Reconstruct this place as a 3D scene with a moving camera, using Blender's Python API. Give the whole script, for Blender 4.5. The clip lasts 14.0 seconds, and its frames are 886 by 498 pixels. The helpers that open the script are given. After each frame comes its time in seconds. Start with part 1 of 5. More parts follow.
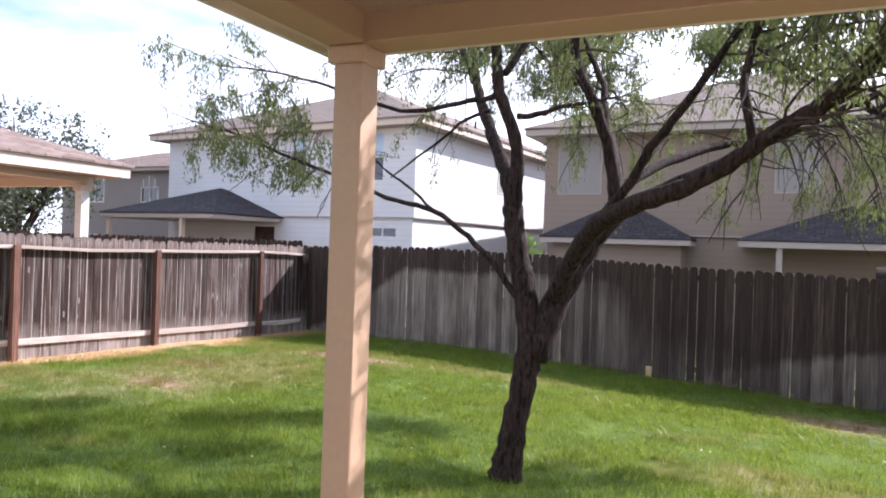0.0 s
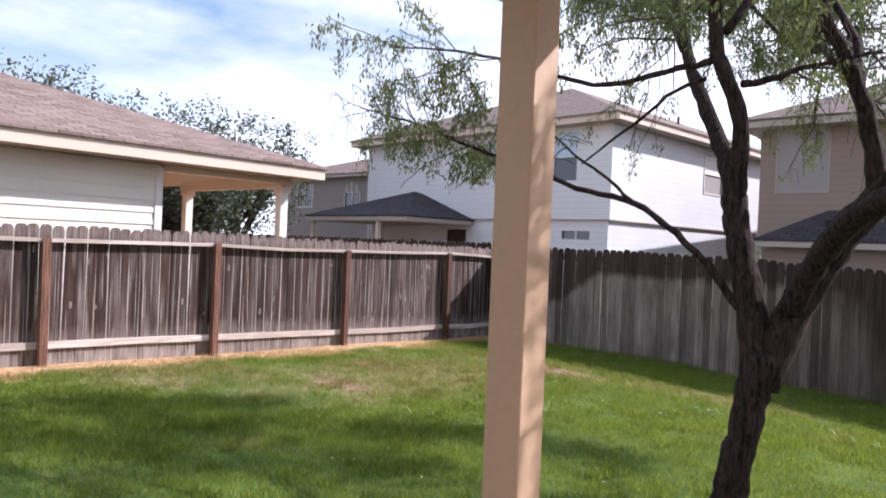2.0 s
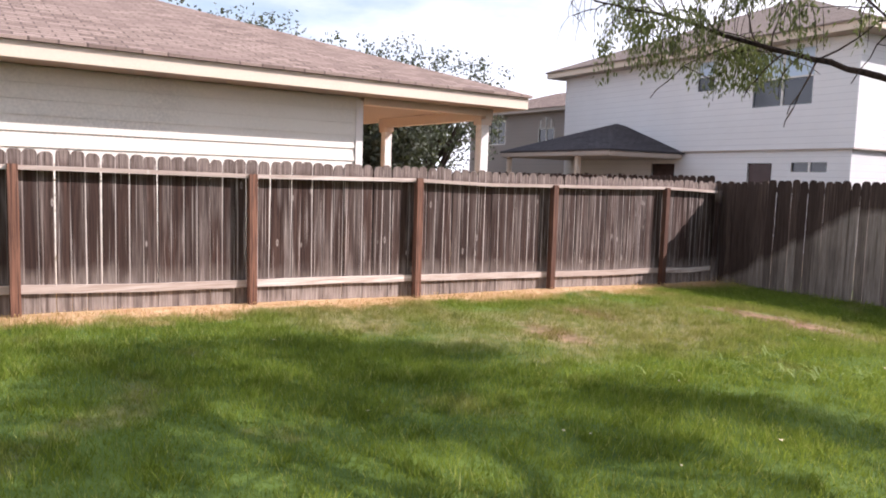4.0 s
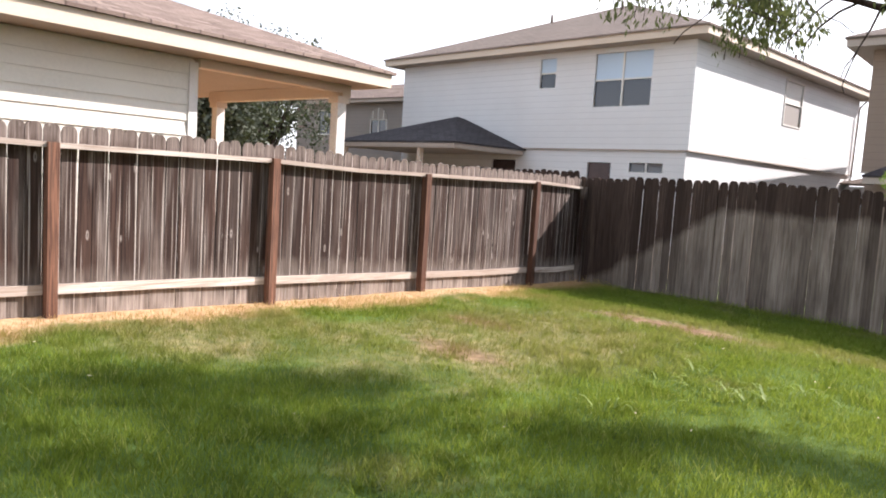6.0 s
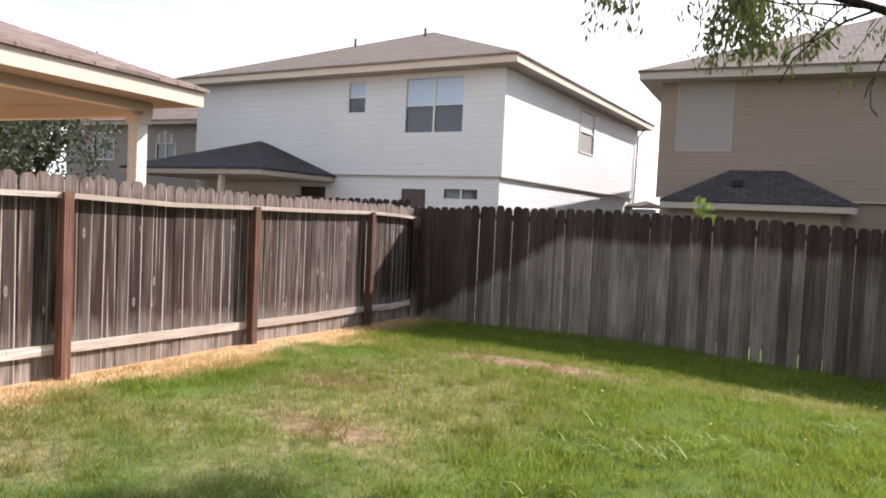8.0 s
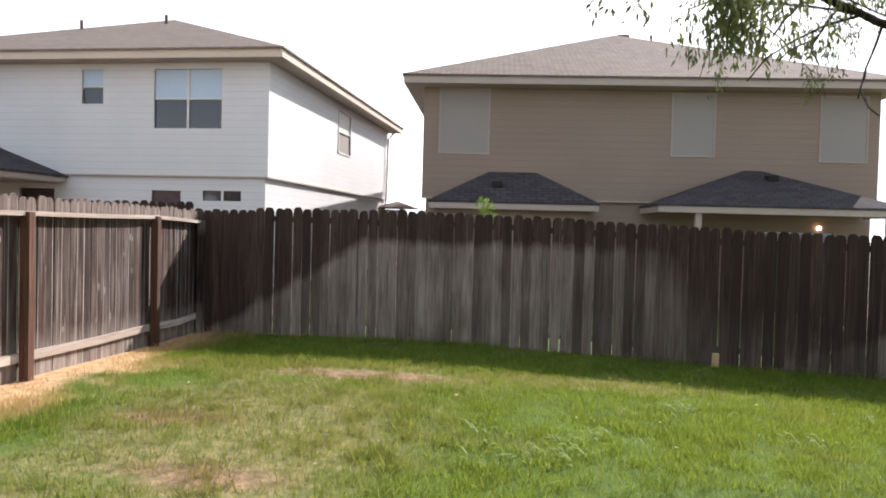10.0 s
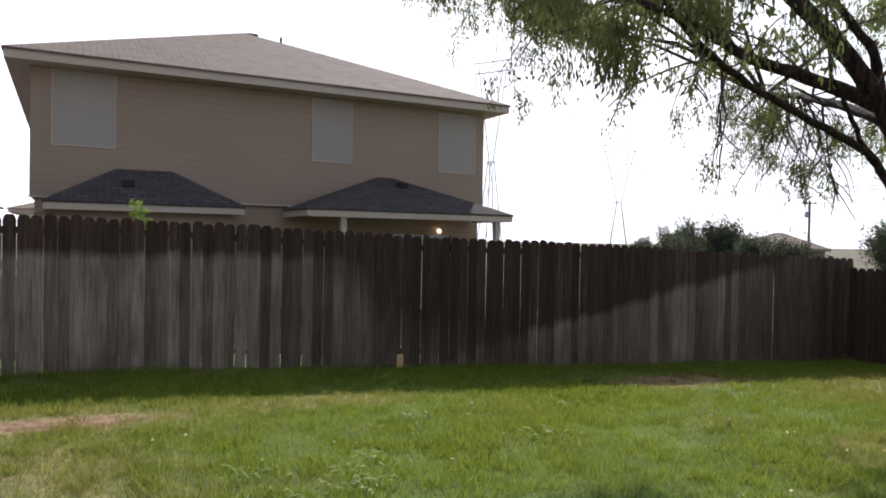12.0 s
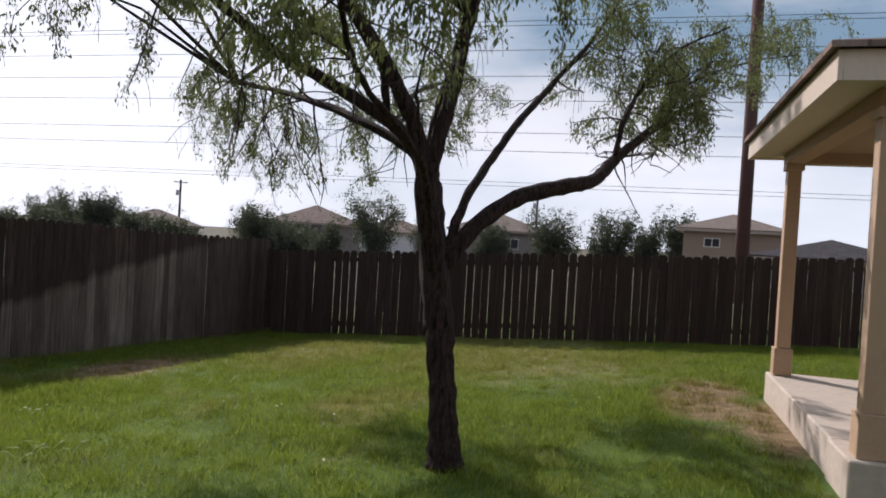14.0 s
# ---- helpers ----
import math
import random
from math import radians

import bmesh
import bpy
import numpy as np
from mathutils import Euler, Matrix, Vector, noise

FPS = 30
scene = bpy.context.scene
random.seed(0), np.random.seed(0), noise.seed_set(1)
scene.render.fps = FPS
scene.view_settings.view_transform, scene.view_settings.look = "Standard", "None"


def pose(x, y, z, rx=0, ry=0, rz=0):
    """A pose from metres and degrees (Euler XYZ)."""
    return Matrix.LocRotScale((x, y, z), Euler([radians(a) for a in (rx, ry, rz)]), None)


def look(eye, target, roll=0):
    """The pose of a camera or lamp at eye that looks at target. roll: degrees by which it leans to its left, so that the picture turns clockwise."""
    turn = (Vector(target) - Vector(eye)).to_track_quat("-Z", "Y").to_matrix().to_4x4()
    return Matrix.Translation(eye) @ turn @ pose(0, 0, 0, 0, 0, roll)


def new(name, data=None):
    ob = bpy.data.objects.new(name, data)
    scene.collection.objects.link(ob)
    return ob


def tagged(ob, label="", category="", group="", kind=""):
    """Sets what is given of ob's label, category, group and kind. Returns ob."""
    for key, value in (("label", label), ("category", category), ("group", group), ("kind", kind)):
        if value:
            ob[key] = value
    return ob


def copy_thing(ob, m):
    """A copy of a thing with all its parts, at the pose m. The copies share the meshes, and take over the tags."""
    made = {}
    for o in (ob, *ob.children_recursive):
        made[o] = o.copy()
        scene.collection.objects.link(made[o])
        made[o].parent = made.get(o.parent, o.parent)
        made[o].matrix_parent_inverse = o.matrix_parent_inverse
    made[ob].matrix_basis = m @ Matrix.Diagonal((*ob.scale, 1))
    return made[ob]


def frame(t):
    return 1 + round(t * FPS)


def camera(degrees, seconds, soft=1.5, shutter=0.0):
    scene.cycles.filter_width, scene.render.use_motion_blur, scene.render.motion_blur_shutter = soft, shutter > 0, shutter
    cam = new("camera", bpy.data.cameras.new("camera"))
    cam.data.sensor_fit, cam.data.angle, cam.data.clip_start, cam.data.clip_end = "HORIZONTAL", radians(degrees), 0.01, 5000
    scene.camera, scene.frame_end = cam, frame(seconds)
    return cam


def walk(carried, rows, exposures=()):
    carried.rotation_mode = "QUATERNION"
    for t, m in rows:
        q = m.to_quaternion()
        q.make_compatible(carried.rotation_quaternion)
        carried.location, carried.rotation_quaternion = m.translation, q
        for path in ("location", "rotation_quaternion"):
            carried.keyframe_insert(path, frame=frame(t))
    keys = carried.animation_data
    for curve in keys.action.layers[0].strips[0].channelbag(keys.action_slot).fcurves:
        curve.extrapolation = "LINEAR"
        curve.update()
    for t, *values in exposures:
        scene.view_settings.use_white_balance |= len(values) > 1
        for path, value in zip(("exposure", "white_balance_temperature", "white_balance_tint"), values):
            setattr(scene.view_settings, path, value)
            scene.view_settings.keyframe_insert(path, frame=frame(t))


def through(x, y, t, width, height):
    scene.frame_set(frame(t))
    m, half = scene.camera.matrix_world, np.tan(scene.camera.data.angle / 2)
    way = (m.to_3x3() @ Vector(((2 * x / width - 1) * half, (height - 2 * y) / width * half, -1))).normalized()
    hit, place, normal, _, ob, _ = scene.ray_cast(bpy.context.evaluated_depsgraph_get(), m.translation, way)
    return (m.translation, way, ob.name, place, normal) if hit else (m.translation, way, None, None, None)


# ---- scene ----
cam = camera(62.5, 14.0, 1.9)
PATH = [
    (0, (0.494, -0.280, 1.452), (-0.363, 1.527, 1.449), 1.96),
    (0.5, (0.451, -0.065, 1.414), (-0.447, 1.722, 1.431), 1.91),
    (1, (0.367, 0.143, 1.398), (-0.625, 1.880, 1.435), 2.14),
    (1.5, (0.287, 0.261, 1.411), (-0.844, 1.911, 1.439), 2.34),
    (2, (0.141, 0.408, 1.404), (-1.158, 1.929, 1.394), 2.42),
    (2.5, (-0.032, 0.469, 1.379), (-1.479, 1.848, 1.306), 2.55),
    (3, (-0.241, 0.668, 1.354), (-1.843, 1.858, 1.215), 1.86),
    (3.2, (-0.326, 0.735, 1.353), (-1.983, 1.843, 1.189), 1.49),
    (5.3, (-1.816, 1.162, 1.198), (-3.284, 2.498, 0.950), 2.70),
    (5.5, (-1.977, 1.244, 1.184), (-3.399, 2.632, 0.956), 3.01),
    (6, (-2.344, 1.365, 1.177), (-3.642, 2.875, 0.992), 3.65),
    (6.5, (-2.522, 1.433, 1.202), (-3.719, 3.027, 1.045), 3.82),
    (7, (-2.824, 1.573, 1.237), (-3.910, 3.248, 1.104), 3.72),
    (9.5, (-4.302, 2.142, 1.237), (-4.642, 4.112, 1.181), 1.29),
    (10, (-4.596, 2.054, 1.200), (-4.723, 4.050, 1.145), 1.50),
    (10.5, (-4.965, 2.165, 1.196), (-4.856, 4.161, 1.153), 1.53),
    (11, (-5.417, 2.299, 1.281), (-5.067, 4.268, 1.245), 1.39),
    (11.5, (-5.437, 2.593, 1.220), (-4.836, 4.501, 1.204), 1.03),
    (12, (-5.693, 2.709, 1.269), (-4.776, 4.486, 1.239), 1.11),
    (12.5, (-5.960, 2.807, 1.278), (-4.709, 4.367, 1.236), 1.41),
    (13, (-6.186, 3.056, 1.280), (-4.637, 4.320, 1.232), 2.12),
    (13.5, (-6.324, 3.377, 1.268), (-4.541, 4.283, 1.228), 2.51),
    (14, (-6.243, 3.692, 1.300), (-4.317, 4.231, 1.268), 3.40),
]
walk(cam, [(t, look(eye, target, roll)) for t, eye, target, roll in PATH],
     [(0.0, 0.80, 5780, 21), (1.2, 0.72, 5850, 22), (2.1, 0.36, 5850, 23), (3.0, 0.33, 6050, 25), (5.5, 0.70, 6400, 17), (6.5, 0.60, 6350, 16), (9.5, 0.48, 6350, 14), (11.0, 0.26, 6300, 14), (12.0, -0.12, 6250, 16), (13.0, -0.38, 6200, 17), (14.0, -0.5, 6150, 17)])

# ---- light ----
SUN_TURN, SUN_UP = radians(37), radians(35.5)
world = bpy.data.worlds.new("world")
scene.world = world
world.use_nodes = True
wn = world.node_tree.nodes
wl = world.node_tree.links
sky = wn.new("ShaderNodeTexSky")
sky.sky_type, sky.sun_disc = "NISHITA", False
sky.sun_elevation, sky.sun_rotation = SUN_UP, SUN_TURN
sky.air_density, sky.dust_density = 1.0, 1.5
wtc = wn.new("ShaderNodeTexCoord")
wmap = wn.new("ShaderNodeMapping")
wmap.inputs["Scale"].default_value = (1.0, 1.0, 3.4)
wmap.inputs["Location"].default_value = (0.35, 0.1, 0.0)
wl.new(wtc.outputs["Generated"], wmap.inputs["Vector"])
cloud = wn.new("ShaderNodeTexNoise")
cloud.inputs["Scale"].default_value, cloud.inputs["Detail"].default_value, cloud.inputs["Roughness"].default_value = 1.7, 7, 0.55
wl.new(wmap.outputs["Vector"], cloud.inputs["Vector"])
cramp = wn.new("ShaderNodeMapRange")
cramp.inputs["From Min"].default_value, cramp.inputs["From Max"].default_value = 0.42, 0.66
wl.new(cloud.outputs["Fac"], cramp.inputs["Value"])
wmix = wn.new("ShaderNodeMix")
wmix.data_type = "RGBA"
wmix.inputs["B"].default_value = (17.0, 17.3, 17.8, 1)
wl.new(cramp.outputs["Result"], wmix.inputs["Factor"])
base = wn.new("ShaderNodeMix")
base.data_type = "RGBA"
base.inputs["Factor"].default_value = 0.7
base.inputs["B"].default_value = (6.0, 9.0, 11.5, 1)
wl.new(sky.outputs["Color"], base.inputs["A"])
wl.new(base.outputs["Result"], wmix.inputs["A"])
wsep = wn.new("ShaderNodeSeparateXYZ")
wl.new(wtc.outputs["Generated"], wsep.inputs[0])
haze = wn.new("ShaderNodeMapRange")
haze.inputs["From Min"].default_value, haze.inputs["From Max"].default_value = 0.24, -0.04
haze.inputs["To Min"].default_value, haze.inputs["To Max"].default_value = 0.0, 0.85
wl.new(wsep.outputs["Z"], haze.inputs["Value"])
hmix = wn.new("ShaderNodeMix")
hmix.data_type = "RGBA"
hmix.inputs["B"].default_value = (24.0, 24.4, 24.9, 1)
glare = wn.new("ShaderNodeVectorMath")
glare.operation = "DOT_PRODUCT"
glare.inputs[1].default_value = (0.38, 0.925, 0.0)
wl.new(wtc.outputs["Generated"], glare.inputs[0])
near_sun = wn.new("ShaderNodeMapRange")
near_sun.inputs["From Min"].default_value, near_sun.inputs["From Max"].default_value = 0.5, 0.9
wl.new(glare.outputs["Value"], near_sun.inputs["Value"])
veil = wn.new("ShaderNodeMath")
veil.operation = "MAXIMUM"
wl.new(haze.outputs["Result"], veil.inputs[0])
wl.new(near_sun.outputs["Result"], veil.inputs[1])
wl.new(veil.outputs[0], hmix.inputs["Factor"])
wl.new(wmix.outputs["Result"], hmix.inputs["A"])
wl.new(hmix.outputs["Result"], wn["Background"].inputs["Color"])
wn["Background"].inputs["Strength"].default_value = 0.066

sun = new("sun", bpy.data.lights.new("sun", "SUN"))
sun.data.energy, sun.data.angle, sun.data.color = 6.2, radians(0.6), (1.0, 0.95, 0.89)
toward = Vector((math.sin(SUN_TURN) * math.cos(SUN_UP), math.cos(SUN_TURN) * math.cos(SUN_UP), math.sin(SUN_UP)))
sun.matrix_world = look(toward * 50, (0, 0, 0))


# ---- materials ----
class Mat:
    """A node material under construction."""

    def __init__(self, name, rough=0.8, metal=0.0, spec=0.4):
        self.m = bpy.data.materials.new(name)
        self.m.use_nodes = True
        self.t = self.m.node_tree
        self.b = self.t.nodes["Principled BSDF"]
        self.b.inputs["Roughness"].default_value = rough
        self.b.inputs["Metallic"].default_value = metal
        self.b.inputs["Specular IOR Level"].default_value = spec
        self.pos = self.n("ShaderNodeNewGeometry").outputs["Position"]
        self.obj = self.n("ShaderNodeTexCoord").outputs["Object"]

    def n(self, kind, **props):
        node = self.t.nodes.new(kind)
        for k, v in props.items():
            if k == "operation":
                node.operation = v
            elif k == "data_type":
                node.data_type = v
            elif k == "blend":
                node.blend_type = v
        return node

    def put(self, socket, v):
        if hasattr(v, "is_linked"):
            self.t.links.new(v, socket)
        elif isinstance(v, (tuple, list)) and len(v) == 3 and socket.type == "RGBA":
            socket.default_value = (*v, 1)
        else:
            socket.default_value = v

    def math(self, op, a, b=0.0, clamp=False):
        node = self.n("ShaderNodeMath", operation=op)
        node.use_clamp = clamp
        self.put(node.inputs[0], a)
        self.put(node.inputs[1], b)
        return node.outputs[0]

    def mix(self, f, a, b, blend="MIX"):
        node = self.n("ShaderNodeMix", data_type="RGBA", blend=blend)
        self.put(node.inputs["Factor"], f)
        self.put(node.inputs["A"], a)
        self.put(node.inputs["B"], b)
        return node.outputs["Result"]

    def noise(self, scale, detail=3, at=None, stretch=None, rough=0.5, distort=0.0):
        v = at or self.pos
        if stretch:
            mp = self.n("ShaderNodeMapping")
            self.put(mp.inputs["Vector"], v)
            mp.inputs["Scale"].default_value = stretch
            v = mp.outputs["Vector"]
        node = self.n("ShaderNodeTexNoise")
        self.put(node.inputs["Vector"], v)
        node.inputs["Scale"].default_value, node.inputs["Detail"].default_value = scale, detail
        node.inputs["Roughness"].default_value, node.inputs["Distortion"].default_value = rough, distort
        return node.outputs["Fac"]

    def ramp(self, v, lo, hi, a=0.0, b=1.0):
        node = self.n("ShaderNodeMapRange")
        self.put(node.inputs["Value"], v)
        for k, x in (("From Min", lo), ("From Max", hi), ("To Min", a), ("To Max", b)):
            node.inputs[k].default_value = x
        return node.outputs["Result"]

    def xyz(self, v=None):
        node = self.n("ShaderNodeSeparateXYZ")
        self.put(node.inputs[0], v or self.pos)
        return node.outputs

    def rand(self):
        return self.n("ShaderNodeObjectInfo").outputs["Random"]

    def color(self, c):
        self.put(self.b.inputs["Base Color"], c)
        return self

    def bump(self, h, strength=0.5, dist=0.01):
        node = self.n("ShaderNodeBump")
        self.put(node.inputs["Height"], h)
        node.inputs["Strength"].default_value, node.inputs["Distance"].default_value = strength, dist
        self.put(self.b.inputs["Normal"], node.outputs["Normal"])
        return self


def painted(name, c, rough=0.6, vary=0.12, grain=30):
    m = Mat(name, rough)
    big = m.noise(0.7, 4)
    fine = m.noise(grain, 3)
    dark = tuple(x * (1 - vary * 2) for x in c)
    m.color(m.mix(m.ramp(big, 0.3, 0.75), m.mix(m.ramp(fine, 0.35, 0.7), dark, c), c))
    m.bump(fine, 0.15, 0.004)
    return m.m


def foot_mask(m):
    """Bleached lowest part of the boards."""
    x, y, z = m.xyz()
    zz = m.math("ADD", m.math("ADD", z, m.math("MULTIPLY", y, 0.027)), m.math("MULTIPLY", m.math("SUBTRACT", m.noise(4.0, 3), 0.5), 0.3))
    return m.math("MULTIPLY", m.ramp(zz, 0.40, -0.02, 0.0, 0.85), m.ramp(m.noise(1.0, 3, stretch=(10, 10, 1.5)), 0.38, 0.6, 0.35, 1.0))


def picket_wood(name, dark, mid, light, stain=None, rim=0.5, foot=False, lying=False):
    """Weathered fence wood with grain up the boards and a tint per board."""
    m = Mat(name, 0.88, spec=0.25)
    grain = m.noise(1.0, 5, stretch=(38, 1.6, 38) if lying else (38, 38, 1.6), rough=0.65, distort=0.4)
    blotch = m.noise(1.0, 3, stretch=(9, 0.9, 9) if lying else (9, 9, 0.9))
    big = m.noise(0.8, 3)
    r = m.rand()
    base = m.mix(m.ramp(grain, 0.36, 0.66), dark, mid)
    pale = m.math("MULTIPLY", m.ramp(blotch, 0.5, 0.72), m.ramp(grain, 0.3, 0.65), True)
    base = m.mix(m.math("MULTIPLY", pale, rim * 0.4), base, light)
    streak = m.ramp(m.noise(1.0, 2, stretch=(55, 0.7, 55) if lying else (55, 55, 0.7)), 0.62, 0.70)
    base = m.mix(m.math("MULTIPLY", streak, rim * 0.75), base, light)
    base = m.mix(m.ramp(r, 0, 1, 0.0, 0.7), base, m.mix(0.5, dark, tuple(x * 0.7 for x in dark)))
    if foot:
        sep = m.n("ShaderNodeSeparateXYZ")
        m.put(sep.inputs[0], m.obj)
        # Pale strip on one board edge: sunlight catching it, put into the colour.
        edge = m.math("MULTIPLY", m.ramp(sep.outputs[0], 0.056, 0.062), m.ramp(r, 0.1, 0.5))
        base = m.mix(m.math("MULTIPLY", edge, 0.8), base, light)
        grey = m.mix(m.ramp(grain, 0.3, 0.7), (0.050, 0.037, 0.032), (0.19, 0.152, 0.133))
        base = m.mix(m.ramp(m.noise(1.0, 2, stretch=(4.5, 4.5, 0.5)), 0.50, 0.66, 0.0, 0.42), base, grey)
        seam = m.math("MULTIPLY", m.ramp(sep.outputs[0], -0.058, -0.063), 0.75)
        base = m.mix(seam, base, tuple(x * 0.4 for x in dark))
        crown = m.ramp(m.math("ADD", sep.outputs[2], m.math("MULTIPLY", m.math("SUBTRACT", m.noise(5.0, 3), 0.5), 0.06)), 0.86, 0.94, 0.0, 0.5)
        base = m.mix(crown, base, m.mix(m.ramp(grain, 0.3, 0.7), (0.10, 0.068, 0.055), (0.42, 0.345, 0.30)))
    if stain:
        base = stain(m, base, grain, r)
    knot = m.n("ShaderNodeTexVoronoi")
    mp = m.n("ShaderNodeMapping")
    m.put(mp.inputs["Vector"], m.pos)
    mp.inputs["Scale"].default_value = (5, 5, 1.6)
    m.put(knot.inputs["Vector"], mp.outputs["Vector"])
    knot.inputs["Scale"].default_value = 1.3
    base = m.mix(m.ramp(knot.outputs["Distance"], 0.11, 0.07, 0.0, rim * 0.4), base, light)
    base = m.mix(m.ramp(knot.outputs["Distance"], 0.02, 0.06, 0.8, 0.0), base, tuple(x * 0.45 for x in dark))
    m.color(m.mix(m.ramp(big, 0.3, 0.7, 0, 0.25), base, dark)) if not foot else m.color(m.mix(foot_mask(m), m.mix(m.ramp(big, 0.3, 0.7, 0, 0.2), base, dark), m.mix(m.ramp(grain, 0.3, 0.7), (0.20, 0.155, 0.13), (0.43, 0.365, 0.32))))
    m.bump(grain, 0.6, 0.006)
    return m.m


def pale_arcs(m, base, grain, r):
    """Pale arcs low on the boards."""
    x, y, z = m.xyz()
    wob = m.math("MULTIPLY", m.math("SUBTRACT", m.noise(2.6, 5, rough=0.7), 0.5), 0.22)
    rnd = m.math("MULTIPLY", m.math("SUBTRACT", r, 0.5), 0.07)
    zz = m.math("ADD", m.math("ADD", z, wob), rnd)
    rise = m.math("ADD", m.math("MULTIPLY", m.math("ADD", x, 8.0), 0.60), 0.06)
    fall = m.math("MAXIMUM", m.math("MULTIPLY", m.math("ADD", x, 1.55), -1.2), m.math("ADD", m.math("MULTIPLY", m.math("ADD", x, 1.7), -0.27), 0.12))
    side = m.ramp(m.math("SUBTRACT", fall, zz), -0.30, 0.55)
    left_side = m.math("LESS_THAN", x, 0.1)
    two = m.math("ADD", m.math("MULTIPLY", m.math("ADD", x, -0.4), 0.245), -0.08)
    one = m.math("MULTIPLY", m.ramp(m.math("SUBTRACT", m.math("MINIMUM", rise, 1.02), zz), -0.03, 0.11), side)
    f = m.math("MAXIMUM", m.math("MULTIPLY", one, left_side), m.math("MULTIPLY", m.ramp(m.math("SUBTRACT", two, zz), -0.03, 0.11), m.ramp(x, 5.9, 3.6, 0.0, 1.0)))
    worn = m.ramp(m.noise(1.0, 4, stretch=(3.2, 3.2, 1.1), rough=0.6), 0.30, 0.62, 0.55, 1.0)
    f = m.math("MULTIPLY", m.math("MULTIPLY", f, worn), m.math("MAXIMUM", m.ramp(x, -4.4, -1.6, 1.0, 0.42), m.ramp(x, -0.4, 0.6, 0.0, 0.75)))
    pale = m.mix(m.ramp(grain, 0.35, 0.65), (0.20, 0.158, 0.13), (0.38, 0.32, 0.27))
    return m.mix(m.math("MULTIPLY", f, m.ramp(r, 0, 1, 1.15, 0.30)), base, pale)


WOOD_LEFT = picket_wood("weathered_redwood", (0.023, 0.012, 0.009), (0.090, 0.050, 0.037), (0.62, 0.54, 0.485), rim=1.0, foot=True)
WOOD_BACK = picket_wood("dark_weathered_cedar", (0.030, 0.018, 0.014), (0.100, 0.066, 0.051), (0.25, 0.195, 0.16), pale_arcs, 0.4)
WOOD_RIGHT = picket_wood("dark_weathered_cedar_two", (0.03, 0.018, 0.014), (0.075, 0.048, 0.038), (0.17, 0.125, 0.10), rim=0.35)
WOOD_POST = picket_wood("red_brown_post", (0.070, 0.034, 0.024), (0.27, 0.13, 0.082), (0.36, 0.26, 0.21), rim=0.4)
WOOD_RAIL = picket_wood("grey_rail", (0.34, 0.26, 0.21), (0.74, 0.645, 0.57), (0.78, 0.72, 0.67), rim=0.8, lying=True)
LIT_GAP = painted("lit_gap_tan", (0.6, 0.42, 0.22), 0.8)


def dirt_mask(m, x, y, wob, cx, cy, rx, ry, soft=0.5):
    dx = m.math("DIVIDE", m.math("SUBTRACT", x, cx), rx)
    dy = m.math("DIVIDE", m.math("SUBTRACT", y, cy), ry)
    d = m.math("ADD", m.math("MULTIPLY", dx, dx), m.math("MULTIPLY", dy, dy))
    return m.ramp(m.math("ADD", d, wob), 1.0 + soft, 1.0 - soft)


